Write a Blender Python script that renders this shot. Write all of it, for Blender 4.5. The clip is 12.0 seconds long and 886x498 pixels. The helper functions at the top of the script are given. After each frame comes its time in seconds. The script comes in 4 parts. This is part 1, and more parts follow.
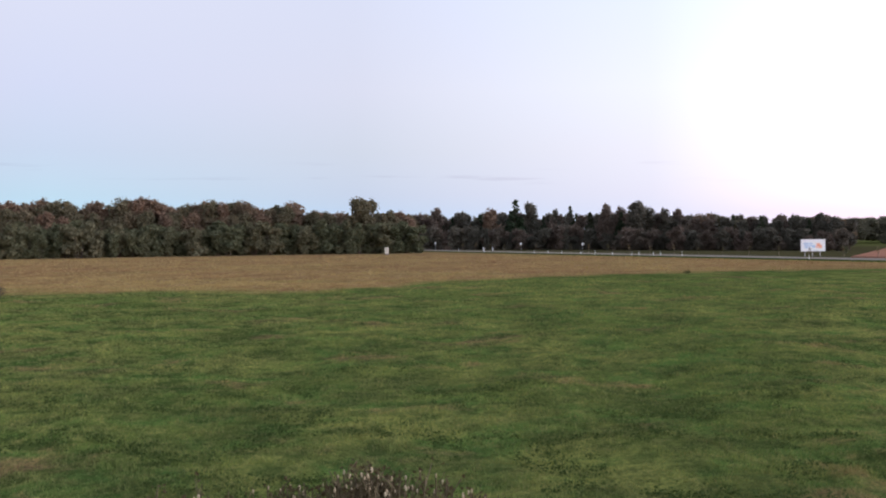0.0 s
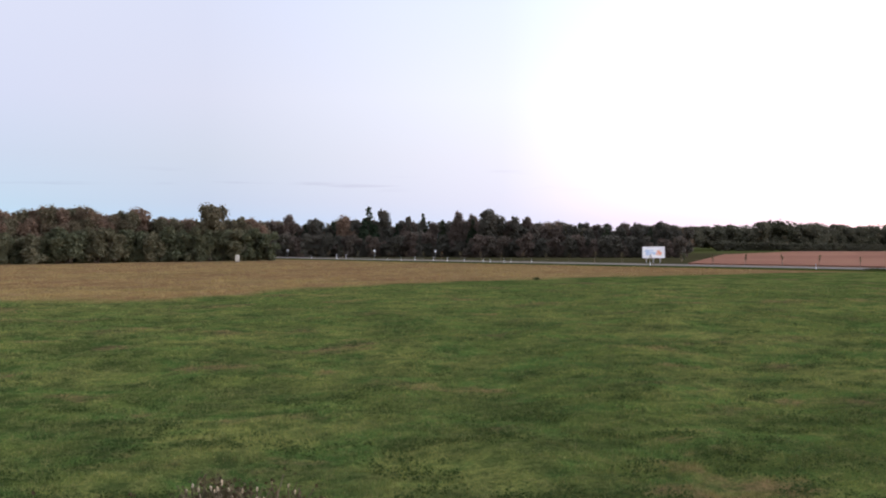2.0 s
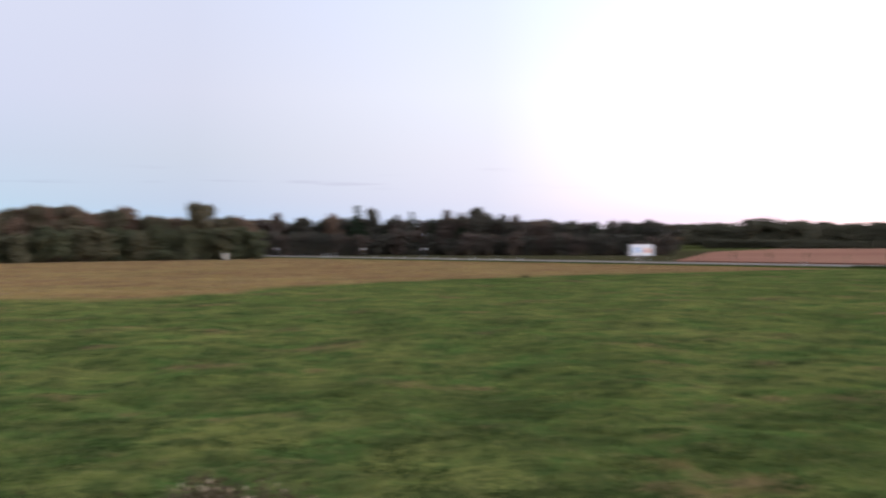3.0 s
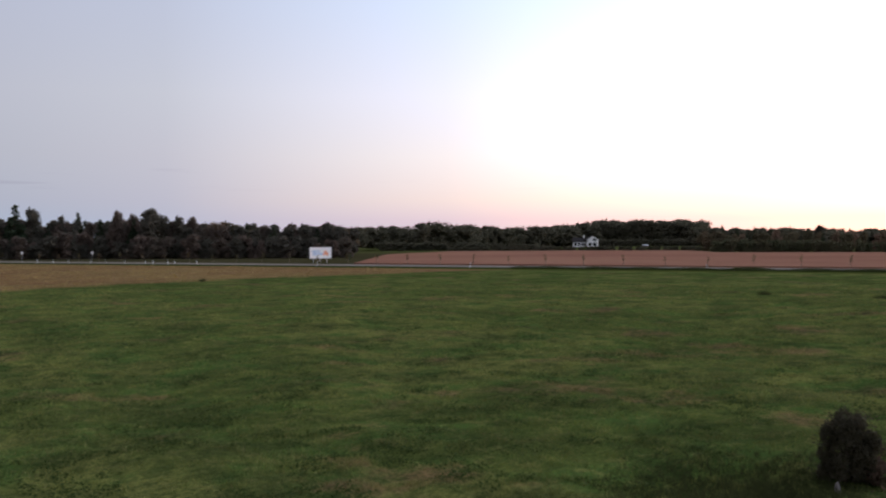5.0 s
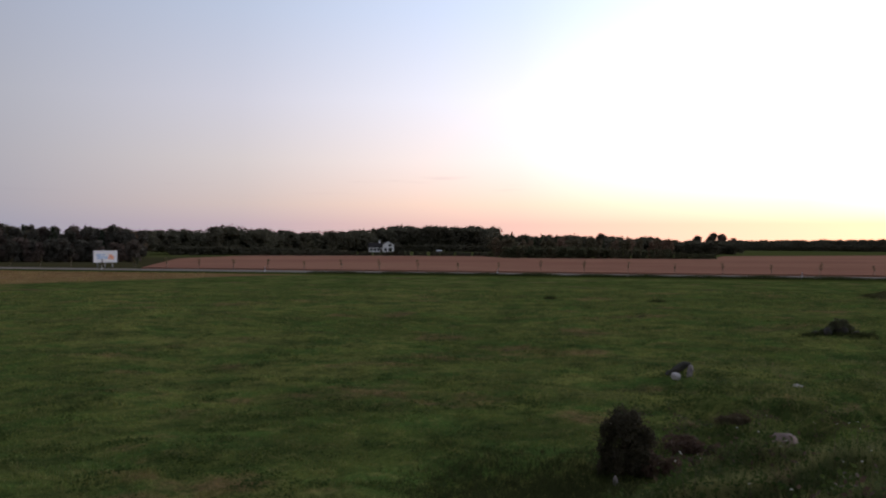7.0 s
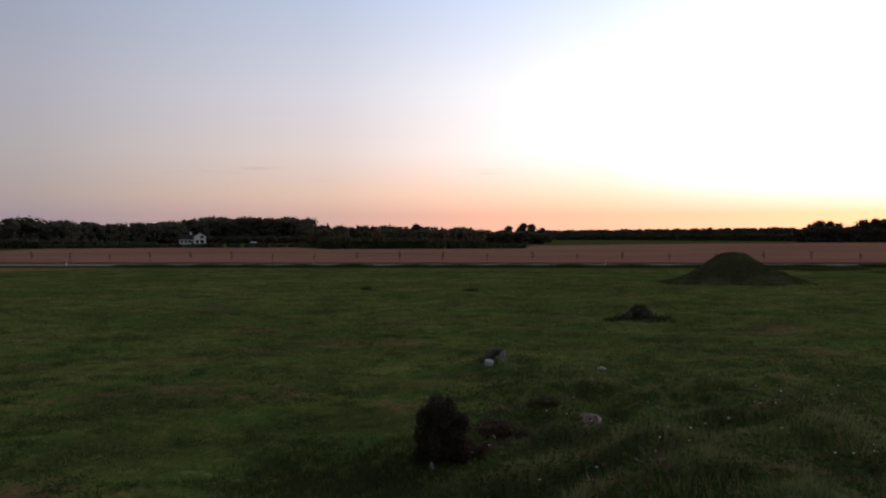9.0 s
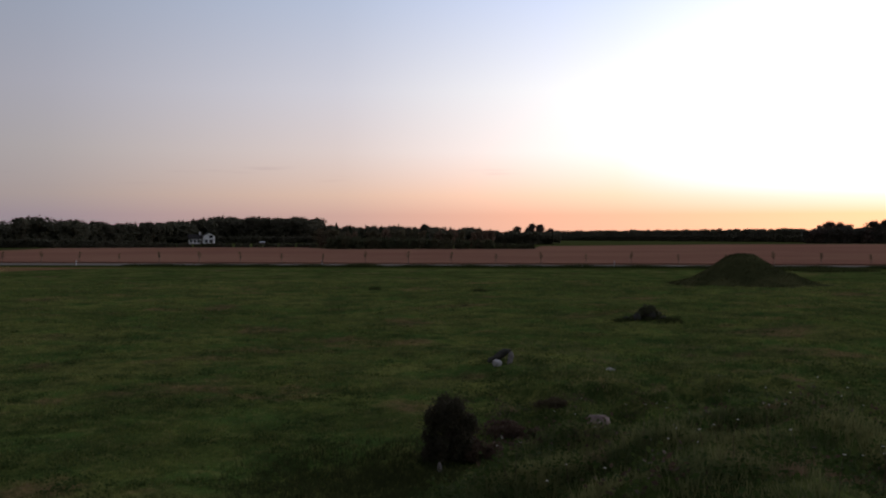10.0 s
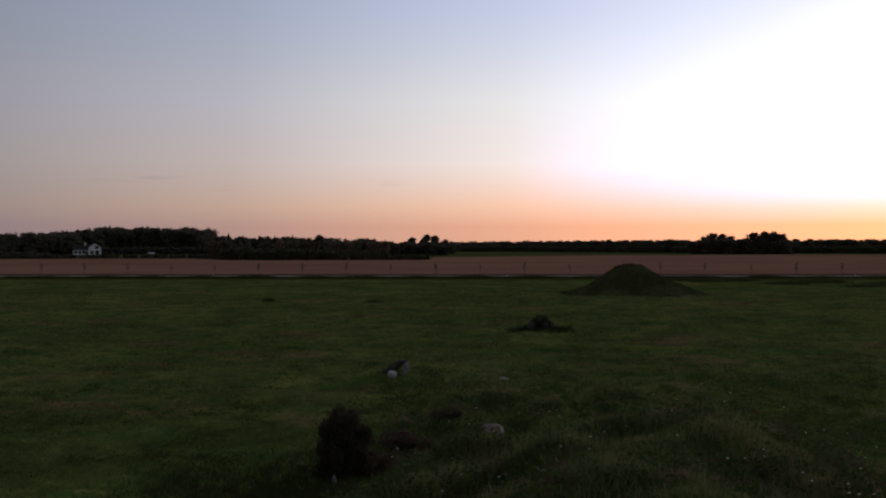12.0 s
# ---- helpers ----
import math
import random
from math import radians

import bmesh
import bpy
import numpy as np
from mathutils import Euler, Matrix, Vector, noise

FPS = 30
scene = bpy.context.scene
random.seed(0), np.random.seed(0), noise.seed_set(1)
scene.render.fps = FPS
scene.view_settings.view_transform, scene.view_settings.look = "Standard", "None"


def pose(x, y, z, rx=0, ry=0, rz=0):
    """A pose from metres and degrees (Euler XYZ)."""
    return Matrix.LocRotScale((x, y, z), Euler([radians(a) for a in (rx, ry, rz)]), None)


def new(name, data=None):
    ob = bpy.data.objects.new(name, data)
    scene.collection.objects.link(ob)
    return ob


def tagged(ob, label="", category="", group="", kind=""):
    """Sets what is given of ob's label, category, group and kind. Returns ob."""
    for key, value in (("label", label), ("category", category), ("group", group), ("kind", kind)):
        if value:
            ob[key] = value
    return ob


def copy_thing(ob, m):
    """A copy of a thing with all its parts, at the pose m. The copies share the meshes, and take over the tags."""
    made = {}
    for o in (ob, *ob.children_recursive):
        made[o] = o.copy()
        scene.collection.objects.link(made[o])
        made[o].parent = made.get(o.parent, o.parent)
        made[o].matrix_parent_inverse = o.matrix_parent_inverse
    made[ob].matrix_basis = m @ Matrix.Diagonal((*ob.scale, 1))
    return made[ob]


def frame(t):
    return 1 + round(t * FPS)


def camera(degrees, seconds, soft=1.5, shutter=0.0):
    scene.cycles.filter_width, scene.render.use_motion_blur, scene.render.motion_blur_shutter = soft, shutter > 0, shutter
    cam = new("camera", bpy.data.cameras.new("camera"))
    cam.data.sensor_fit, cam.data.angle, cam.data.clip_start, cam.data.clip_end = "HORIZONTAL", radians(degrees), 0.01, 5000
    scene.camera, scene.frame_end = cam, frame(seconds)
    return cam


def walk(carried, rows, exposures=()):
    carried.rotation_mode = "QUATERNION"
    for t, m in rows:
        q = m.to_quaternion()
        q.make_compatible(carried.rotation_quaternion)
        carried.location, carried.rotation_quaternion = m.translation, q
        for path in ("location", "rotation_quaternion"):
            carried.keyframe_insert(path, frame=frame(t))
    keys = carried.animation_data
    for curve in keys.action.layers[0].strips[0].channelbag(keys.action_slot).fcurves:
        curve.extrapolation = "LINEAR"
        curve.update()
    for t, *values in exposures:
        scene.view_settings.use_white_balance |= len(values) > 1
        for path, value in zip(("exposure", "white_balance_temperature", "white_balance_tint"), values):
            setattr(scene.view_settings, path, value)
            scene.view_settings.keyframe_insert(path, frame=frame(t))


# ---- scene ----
# The camera stands at the origin, 5 m above the lawn, on top of a grassy mound.
cam = camera(48.63, 12.0, soft=2.0, shutter=0.8)
EYE = 5.0
TURNS = [
    (0, 0.00, -0.86, 0.39), (0.5, 0.20, -0.59, 0.54), (1, 0.39, -0.93, 0.46), (1.1, 0.26, -0.87, 0.46),
    (1.2, -0.43, -0.81, 0.46), (1.3, -2.82, -0.75, 0.45), (1.4, -5.28, -0.69, 0.45), (1.5, -7.10, -0.63, 0.45),
    (1.6, -8.14, -0.60, 0.42), (1.8, -8.80, -0.55, 0.36), (2, -8.55, -0.49, 0.30), (2.5, -8.24, -0.56, 0.45),
    (2.9, -8.40, -0.60, 0.41), (3, -9.21, -0.61, 0.40), (3.1, -12.20, -0.66, 0.42), (3.2, -15.90, -0.71, 0.44),
    (3.3, -19.10, -0.76, 0.46), (3.4, -21.10, -0.81, 0.48), (3.5, -22.23, -0.86, 0.50), (3.7, -22.40, -0.84, 0.35),
    (5.3, -28.33, -0.54, 0.39), (5.5, -28.21, -0.49, 0.28), (6, -29.72, -0.46, 0.35), (6.1, -31.77, -0.39, 0.30),
    (6.2, -34.30, -0.32, 0.25), (6.3, -36.36, -0.25, 0.19), (6.4, -37.40, -0.18, 0.14), (6.5, -37.70, -0.11, 0.09),
    (6.7, -38.70, -0.14, -0.05), (8.3, -41.54, -0.80, -0.05), (8.4, -43.90, -0.85, 0.07), (8.5, -46.45, -0.90, 0.20),
    (8.6, -48.90, -0.89, 0.21), (8.7, -50.07, -0.88, 0.21), (8.8, -50.50, -0.87, 0.22), (9, -50.40, -0.85, 0.23),
    (9.5, -50.17, -0.83, -0.07), (10, -49.90, -0.83, 0.09), (10.2, -50.05, -0.70, 0.10), (10.3, -50.20, -0.63, 0.11),
    (10.4, -51.60, -0.57, 0.11), (10.5, -53.46, -0.50, 0.12), (10.6, -55.10, -0.51, 0.10), (10.8, -56.40, -0.52, 0.05),
    (11, -56.24, -0.54, 0.00), (11.5, -56.06, -0.40, 0.06), (12, -56.03, -0.20, 0.07)]
walk(cam, [(t, pose(0, 0, EYE, 90 + p, r, y)) for t, y, p, r in TURNS],
     exposures=[(0, -0.12), (1, -0.12), (2.5, -0.10), (3.0, -0.15), (3.7, -0.42), (5.3, -0.86), (6, -1.0), (6.7, -1.30),
                (8.3, -1.52), (9, -1.94), (10, -2.06), (11, -2.1), (11.5, -2.42), (12, -2.52)])

# ---- world: clear sky after sunset, brightest in the direction where the sun went down ----
SUN_AZ = -95.0


def at(az, d):
    """The place d metres from the camera in the direction az (degrees, counted to the left of +y)."""
    return -math.sin(radians(az)) * d, math.cos(radians(az)) * d


def build_world():
    w = bpy.data.worlds.new("world")
    scene.world = w
    w.use_nodes = True
    nt = w.node_tree
    nt.nodes.clear()
    N, L = nt.nodes.new, nt.links.new

    def math_node(op, a, b=None, clamp=False):
        n = N("ShaderNodeMath")
        n.operation, n.use_clamp = op, clamp
        for i, v in enumerate((a, b)):
            if v is None:
                continue
            if isinstance(v, (int, float)):
                n.inputs[i].default_value = v
            else:
                L(v, n.inputs[i])
        return n.outputs[0]

    def ease(v, lo, hi):
        n = N("ShaderNodeMapRange")
        n.interpolation_type = "SMOOTHSTEP"
        n.inputs["From Min"].default_value, n.inputs["From Max"].default_value = lo, hi
        L(v, n.inputs["Value"])
        return n.outputs["Result"]

    co = N("ShaderNodeTexCoord").outputs["Generated"]
    sep = N("ShaderNodeSeparateXYZ")
    L(co, sep.inputs[0])
    x, y, z = sep.outputs
    flat = math_node("SQRT", math_node("ADD", math_node("MULTIPLY", x, x), math_node("MULTIPLY", y, y)))
    sx, sy = at(SUN_AZ, 1)
    toward = math_node("DIVIDE", math_node("ADD", math_node("MULTIPLY", x, sx), math_node("MULTIPLY", y, sy)),
                       math_node("MAXIMUM", flat, 0.001))
    height = math_node("SQRT", math_node("MAXIMUM", z, 0.0))

    def ramp(stops):
        n = N("ShaderNodeValToRGB")
        r = n.color_ramp
        r.interpolation = "LINEAR"
        while len(r.elements) < len(stops):
            r.elements.new(0.5)
        for e, (p, c) in zip(r.elements, stops):
            e.position, e.color = p, (*c, 1)
        L(height, n.inputs[0])
        return n.outputs[0]

    zen = (0.34, 0.37, 0.52)

    def mix(f, a, b):
        n = N("ShaderNodeMix")
        n.data_type = "RGBA"
        L(f, n.inputs["Factor"]), L(a, n.inputs["A"]), L(b, n.inputs["B"])
        return n.outputs["Result"]

    # colour over height, at growing angles from the sunset; in between they blend evenly
    angle = math_node("MULTIPLY", math_node("ARCCOSINE", math_node("MINIMUM", math_node("MAXIMUM", toward, -1.0), 1.0)), 180 / math.pi)
    rings = []

    def ring(deg, stops):
        rings.append((deg, ramp(stops + [(1.0, zen)])))

    ring(9, [(0.14, (9.90, 3.96, 1.67)), (0.19, (10.12, 5.42, 4.00)), (0.28, (9.95, 9.21, 12.78)), (0.38, (9.17, 9.20, 10.07)), (0.48, (6.51, 6.38, 6.75))])
    ring(21, [(0.14, (7.18, 3.27, 1.78)), (0.19, (7.79, 4.40, 3.67)), (0.28, (7.68, 7.16, 9.85)), (0.38, (6.87, 6.86, 7.91)), (0.48, (4.74, 4.93, 6.03))])
    ring(35, [(0.14, (4.72, 2.40, 1.58)), (0.20, (5.38, 3.31, 2.37)), (0.29, (5.18, 4.56, 4.39)), (0.38, (4.57, 4.50, 4.56)), (0.48, (3.16, 3.49, 4.49))])
    ring(51, [(0.14, (2.53, 1.60, 1.39)), (0.20, (2.98, 2.08, 1.67)), (0.29, (2.94, 2.51, 2.44)), (0.38, (2.61, 2.57, 2.87)), (0.48, (1.94, 2.20, 2.83))])
    ring(67, [(0.14, (1.38, 1.10, 1.23)), (0.20, (1.61, 1.33, 1.29)), (0.29, (1.68, 1.54, 1.58)), (0.38, (1.59, 1.58, 1.84)), (0.48, (1.29, 1.46, 1.87))])
    ring(83, [(0.14, (0.80, 0.85, 1.07)), (0.20, (0.86, 0.87, 1.06)), (0.29, (0.93, 0.93, 1.09)), (0.38, (0.97, 1.00, 1.16)), (0.48, (0.90, 0.97, 1.22))])
    ring(100, [(0.14, (0.56, 0.73, 0.96)), (0.20, (0.60, 0.71, 0.91)), (0.29, (0.66, 0.73, 0.89)), (0.38, (0.74, 0.77, 0.95)), (0.48, (0.75, 0.79, 0.99))])
    ring(117, [(0.12, (0.54, 0.84, 1.02)), (0.20, (0.55, 0.78, 0.97)), (0.29, (0.61, 0.73, 0.95)), (0.38, (0.69, 0.75, 0.99)), (0.48, (0.76, 0.79, 0.99))])
    ring(142, [(0.0, (0.40, 0.50, 0.62)), (0.2, (0.44, 0.56, 0.76)), (0.36, (0.66, 0.66, 0.84)), (0.52, (0.74, 0.74, 0.92))])
    # rosy arch opposite the sunset, never in view; brightened to light east-facing fronts
    ring(172, [(0.0, (0.55, 0.55, 0.68)), (0.2, (1.0, 0.86, 0.92)), (0.38, (1.55, 1.3, 1.35)), (0.6, (1.2, 1.1, 1.2)), (0.8, (0.6, 0.62, 0.78))])
    c = rings[0][1]
    for (lo, _), (hi, colour) in zip(rings, rings[1:]):
        n = N("ShaderNodeMapRange")
        n.inputs["From Min"].default_value, n.inputs["From Max"].default_value = lo, hi
        L(angle, n.inputs["Value"])
        c = mix(n.outputs["Result"], c, colour)
    # thin streaks of cloud low over the horizon
    mp = N("ShaderNodeMapping")
    mp.inputs["Scale"].default_value = (7, 7, 130)
    L(co, mp.inputs[0])
    nz = N("ShaderNodeTexNoise")
    nz.inputs["Scale"].default_value, nz.inputs["Detail"].default_value = 1.0, 4.0
    L(mp.outputs[0], nz.inputs["Vector"])
    band = math_node("MULTIPLY", ease(z, 0.045, 0.058), math_node("SUBTRACT", 1.0, ease(z, 0.062, 0.078)))
    streak = math_node("MULTIPLY", math_node("MULTIPLY", ease(nz.outputs[0], 0.58, 0.72), band), 0.24)
    dim = N("ShaderNodeMix")
    dim.data_type, dim.blend_type = "RGBA", "MULTIPLY"
    dim.inputs["B"].default_value = (0.55, 0.5, 0.6, 1)
    L(streak, dim.inputs["Factor"]), L(c, dim.inputs["A"])
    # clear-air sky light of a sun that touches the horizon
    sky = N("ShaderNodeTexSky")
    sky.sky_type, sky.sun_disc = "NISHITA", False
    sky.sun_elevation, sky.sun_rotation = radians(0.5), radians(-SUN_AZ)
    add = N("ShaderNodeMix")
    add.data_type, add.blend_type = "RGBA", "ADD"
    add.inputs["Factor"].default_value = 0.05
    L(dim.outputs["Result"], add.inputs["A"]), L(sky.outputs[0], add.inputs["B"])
    bg, out = N("ShaderNodeBackground"), N("ShaderNodeOutputWorld")
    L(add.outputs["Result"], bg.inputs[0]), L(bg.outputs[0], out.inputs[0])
    bg.inputs[1].default_value = 1.0


build_world()

# ---- materials ----


class Mat:
    """A small builder for node materials."""

    def __init__(self, name, rough=0.9, metal=0.0, spec=0.3):
        self.m = bpy.data.materials.new(name)
        self.m.use_nodes = True
        self.t = self.m.node_tree
        self.b = self.t.nodes["Principled BSDF"]
        self.b.inputs["Roughness"].default_value, self.b.inputs["Metallic"].default_value = rough, metal
        self.b.inputs["Specular IOR Level"].default_value = spec

    def put(self, v, socket):
        if isinstance(v, tuple):
            socket.default_value = (*v, 1) if len(v) == 3 else v
        elif isinstance(v, (int, float)):
            socket.default_value = v
        else:
            self.t.links.new(v, socket)

    def pos(self, scale=(1, 1, 1)):
        g = self.t.nodes.new("ShaderNodeNewGeometry")
        m = self.t.nodes.new("ShaderNodeMapping")
        m.inputs["Scale"].default_value = scale
        self.t.links.new(g.outputs["Position"], m.inputs[0])
        return m.outputs[0]

    def local(self, scale=(1, 1, 1)):
        g = self.t.nodes.new("ShaderNodeTexCoord")
        m = self.t.nodes.new("ShaderNodeMapping")
        m.inputs["Scale"].default_value = scale
        self.t.links.new(g.outputs["Object"], m.inputs[0])
        return m.outputs[0]

    def noise(self, vec, scale, detail=3.0, rough=0.55):
        n = self.t.nodes.new("ShaderNodeTexNoise")
        n.inputs["Scale"].default_value, n.inputs["Detail"].default_value = scale, detail
        n.inputs["Roughness"].default_value = rough
        self.t.links.new(vec, n.inputs["Vector"])
        return n.outputs[0]

    def ease(self, v, lo, hi):
        n = self.t.nodes.new("ShaderNodeMapRange")
        n.interpolation_type = "SMOOTHSTEP"
        n.inputs["From Min"].default_value, n.inputs["From Max"].default_value = lo, hi
        self.t.links.new(v, n.inputs["Value"])
        return n.outputs["Result"]

    def calc(self, op, a, b=0.0):
        n = self.t.nodes.new("ShaderNodeMath")
        n.operation = op
        self.put(a, n.inputs[0]), self.put(b, n.inputs[1])
        return n.outputs[0]

    def mix(self, f, a, b, blend="MIX"):
        n = self.t.nodes.new("ShaderNodeMix")
        n.data_type, n.blend_type = "RGBA", blend
        self.put(f, n.inputs["Factor"]), self.put(a, n.inputs["A"]), self.put(b, n.inputs["B"])
        return n.outputs["Result"]

    def island(self):
        return self.t.nodes.new("ShaderNodeNewGeometry").outputs["Random Per Island"]

    def each(self):
        return self.t.nodes.new("ShaderNodeObjectInfo").outputs["Random"]

    def color(self, v):
        self.put(v, self.b.inputs["Base Color"])
        return self

    def bump(self, v, strength, distance):
        n = self.t.nodes.new("ShaderNodeBump")
        n.inputs["Strength"].default_value, n.inputs["Distance"].default_value = strength, distance
        self.t.links.new(v, n.inputs["Height"])
        self.t.links.new(n.outputs[0], self.b.inputs["Normal"])
        return self


def see_through(g, c, share=0.35):
    """Leaves let some light through."""
    t = g.t.nodes.new("ShaderNodeBsdfTranslucent")
    m = g.t.nodes.new("ShaderNodeMixShader")
    m.inputs[0].default_value = share
    g.put(c, t.inputs[0])
    g.t.links.new(g.b.outputs[0], m.inputs[1]), g.t.links.new(t.outputs[0], m.inputs[2])
    g.t.links.new(m.outputs[0], g.t.nodes["Material Output"].inputs["Surface"])


# direction of the road: its foot point seen from the camera, and its distance
ROAD_AZ, ROAD_D = -58.3, 153.6
NX, NY = at(ROAD_AZ, 1.0)
TX, TY = at(ROAD_AZ + 90, 1.0)


def by_road(along, off):
    """A place by the road: metres along it (to the left) and metres past its near edge."""
    return NX * (ROAD_D + off) + TX * along, NY * (ROAD_D + off) + TY * along


def grass_color(m, extra=None):
    """The lawn's colour by place: fresh and yellowish green, clover, bare brown spots, dry grass to the north."""
    p = m.pos()
    big, mid = m.noise(p, 0.07, 4), m.noise(p, 0.33, 4)
    fine, tiny = m.noise(p, 1.7, 3), m.noise(p, 9.0, 3)
    c = m.mix(m.ease(big, 0.40, 0.60), (0.092, 0.125, 0.032), (0.175, 0.192, 0.055))
    c = m.mix(m.ease(mid, 0.46, 0.62), c, (0.078, 0.140, 0.034))
    c = m.mix(m.calc("MULTIPLY", m.ease(fine, 0.50, 0.68), 0.7), c, (0.190, 0.198, 0.064))
    c = m.mix(m.calc("MULTIPLY", m.ease(m.noise(p, 0.17, 5, 0.65), 0.55, 0.66), 0.7), c, (0.255, 0.153, 0.084))
    c = m.mix(m.calc("MULTIPLY", m.ease(m.noise(p, 0.8, 4, 0.6), 0.48, 0.65), 0.68), c, (0.046, 0.075, 0.022))
    c = m.mix(m.calc("MULTIPLY", m.ease(m.noise(p, 3.2, 3, 0.6), 0.48, 0.66), 0.45), c, (0.040, 0.064, 0.017))
    c = m.mix(m.calc("MULTIPLY", m.ease(tiny, 0.42, 0.62), 0.55), c, (0.038, 0.059, 0.014))
    # patches that grow thinner and thicker
    c = m.mix(m.ease(m.noise(p, 0.26, 6, 0.68), 0.36, 0.64), m.mix(1.0, c, (0.80, 0.80, 0.88), "MULTIPLY"), m.mix(1.0, c, (1.40, 1.33, 1.30), "MULTIPLY"))
    # dry, mown grass beyond a wavering border
    s = m.t.nodes.new("ShaderNodeSeparateXYZ")
    m.t.links.new(m.pos(), s.inputs[0])
    x, y = s.outputs[0], s.outputs[1]
    # border: runs across 88 m ahead, bends outwards to the right and meets the verge of the road
    bend = m.calc("MAXIMUM", m.calc("ADD", x, 12.0), 0.0)
    curve = m.calc("MULTIPLY", m.calc("SUBTRACT", 1.0, m.calc("EXPONENT", m.calc("MULTIPLY", bend, -0.04))), 36.0)
    line = m.calc("SUBTRACT", y, m.calc("ADD", m.calc("ADD", 87.0, curve), m.calc("MULTIPLY", bend, 0.15)))
    line = m.calc("ADD", line, m.calc("MULTIPLY", m.calc("SUBTRACT", m.noise(p, 0.07, 5, 0.65), 0.5), 22.0))
    dry = m.mix(m.ease(m.noise(p, 0.045, 4), 0.35, 0.65), (0.270, 0.178, 0.076), (0.225, 0.125, 0.062))
    dry = m.mix(m.calc("MULTIPLY", m.ease(m.noise(p, 0.5, 4, 0.65), 0.45, 0.65), 0.55), dry, (0.36, 0.26, 0.13))
    dry = m.mix(m.calc("MULTIPLY", m.ease(m.noise(m.pos((0.3, 1.0, 1)), 0.7, 4, 0.6), 0.52, 0.64), 0.5), dry, (0.14, 0.085, 0.045))
    dry = m.mix(m.calc("MULTIPLY", m.ease(m.noise(m.pos((0.03, 0.2, 1)), 1.0, 4), 0.5, 0.7), 0.5), dry, (0.15, 0.14, 0.05))
    c = m.mix(m.ease(line, -4.0, 5.0), c, dry)
    # green verge along the road
    off = m.calc("SUBTRACT", m.calc("ADD", m.calc("MULTIPLY", x, NX), m.calc("MULTIPLY", y, NY)), ROAD_D)
    verge = m.ease(off, -13.0, -9.0)
    c = m.mix(verge, c, m.mix(m.noise(p, 0.3), (0.050, 0.072, 0.014), (0.095, 0.098, 0.026)))
    beyond = m.mix(m.noise(p, 0.12, 4), (0.050, 0.050, 0.022), (0.090, 0.078, 0.038))
    beyond = m.mix(m.ease(off, 110.0, 200.0), beyond, m.mix(m.noise(p, 0.05, 4), (0.070, 0.090, 0.026), (0.115, 0.120, 0.040)))
    c = m.mix(m.ease(off, 5.0, 9.0), c, beyond)
    # darker green strip just before the road, in colour only; the ground stays level
    dark_strip = m.calc("MULTIPLY", m.ease(off, -8.0, -6.0), m.calc("SUBTRACT", 1.0, m.ease(off, -3.0, -1.5)))
    c = m.mix(m.calc("MULTIPLY", dark_strip, 0.7), c, (0.022, 0.042, 0.012))
    return c


g = Mat("lawn_ground", 1.0, spec=0.0)
g.color(g.mix(1.0, grass_color(g), (0.86, 0.86, 0.86), "MULTIPLY"))
g.bump(g.noise(g.pos(), 5.0, 5, 0.7), 0.6, 0.12)
GROUND = g.m

g = Mat("grass_blade", 0.8, spec=0.05)
c = g.mix(g.calc("MULTIPLY", g.ease(g.island(), 0.7, 1.0), 0.5), g.mix(0.25, g.mix(1.0, grass_color(g), (1.55, 1.55, 1.55), "MULTIPLY"), (0.235, 0.255, 0.075)), (0.32, 0.27, 0.13))
g.color(c)
see_through(g, c, 0.2)
BLADE = g.m

g = Mat("rank_grass", 0.9, spec=0.0)
tone = g.mix(g.ease(g.noise(g.pos(), 1.5, 4), 0.40, 0.62), (0.085, 0.122, 0.044), (0.240, 0.245, 0.095))
tone = g.mix(g.ease(g.noise(g.pos((1, 1, 0)), 0.8, 3), 0.56, 0.68), tone, (0.25, 0.165, 0.105))
c = g.mix(g.calc("MULTIPLY", g.island(), 0.28), tone, (0.30, 0.27, 0.14))
g.color(c)
see_through(g, c, 0.4)
RANK = g.m

g = Mat("herb_leaf", 0.8, spec=0.05)
c = g.mix(g.noise(g.pos(), 0.6, 3), (0.036, 0.066, 0.020), (0.066, 0.098, 0.028))
c = g.mix(g.calc("MULTIPLY", g.island(), 0.4), c, (0.09, 0.11, 0.03))
g.color(c)
see_through(g, c, 0.4)
HERB = g.m

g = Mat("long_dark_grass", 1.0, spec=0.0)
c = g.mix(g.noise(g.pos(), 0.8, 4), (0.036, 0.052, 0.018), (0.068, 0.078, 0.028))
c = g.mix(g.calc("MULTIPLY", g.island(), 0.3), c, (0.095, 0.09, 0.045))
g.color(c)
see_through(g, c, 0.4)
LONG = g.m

g = Mat("mound_turf", 1.0, spec=0.0)
c = g.mix(g.ease(g.noise(g.pos(), 0.35, 4), 0.38, 0.62), (0.038, 0.047, 0.018), (0.080, 0.084, 0.034))
c = g.mix(g.calc("MULTIPLY", g.island(), 0.35), c, (0.16, 0.14, 0.07))
g.color(c).bump(g.noise(g.pos(), 3.0, 4, 0.7), 0.5, 0.15)
TURF = g.m

g = Mat("asphalt", 0.95, spec=0.0)
g.color(g.mix(g.noise(g.pos(), 0.8, 5), (0.20, 0.175, 0.15), (0.28, 0.25, 0.215))).bump(g.noise(g.pos(), 40.0, 2), 0.3, 0.01)
ASPHALT = g.m

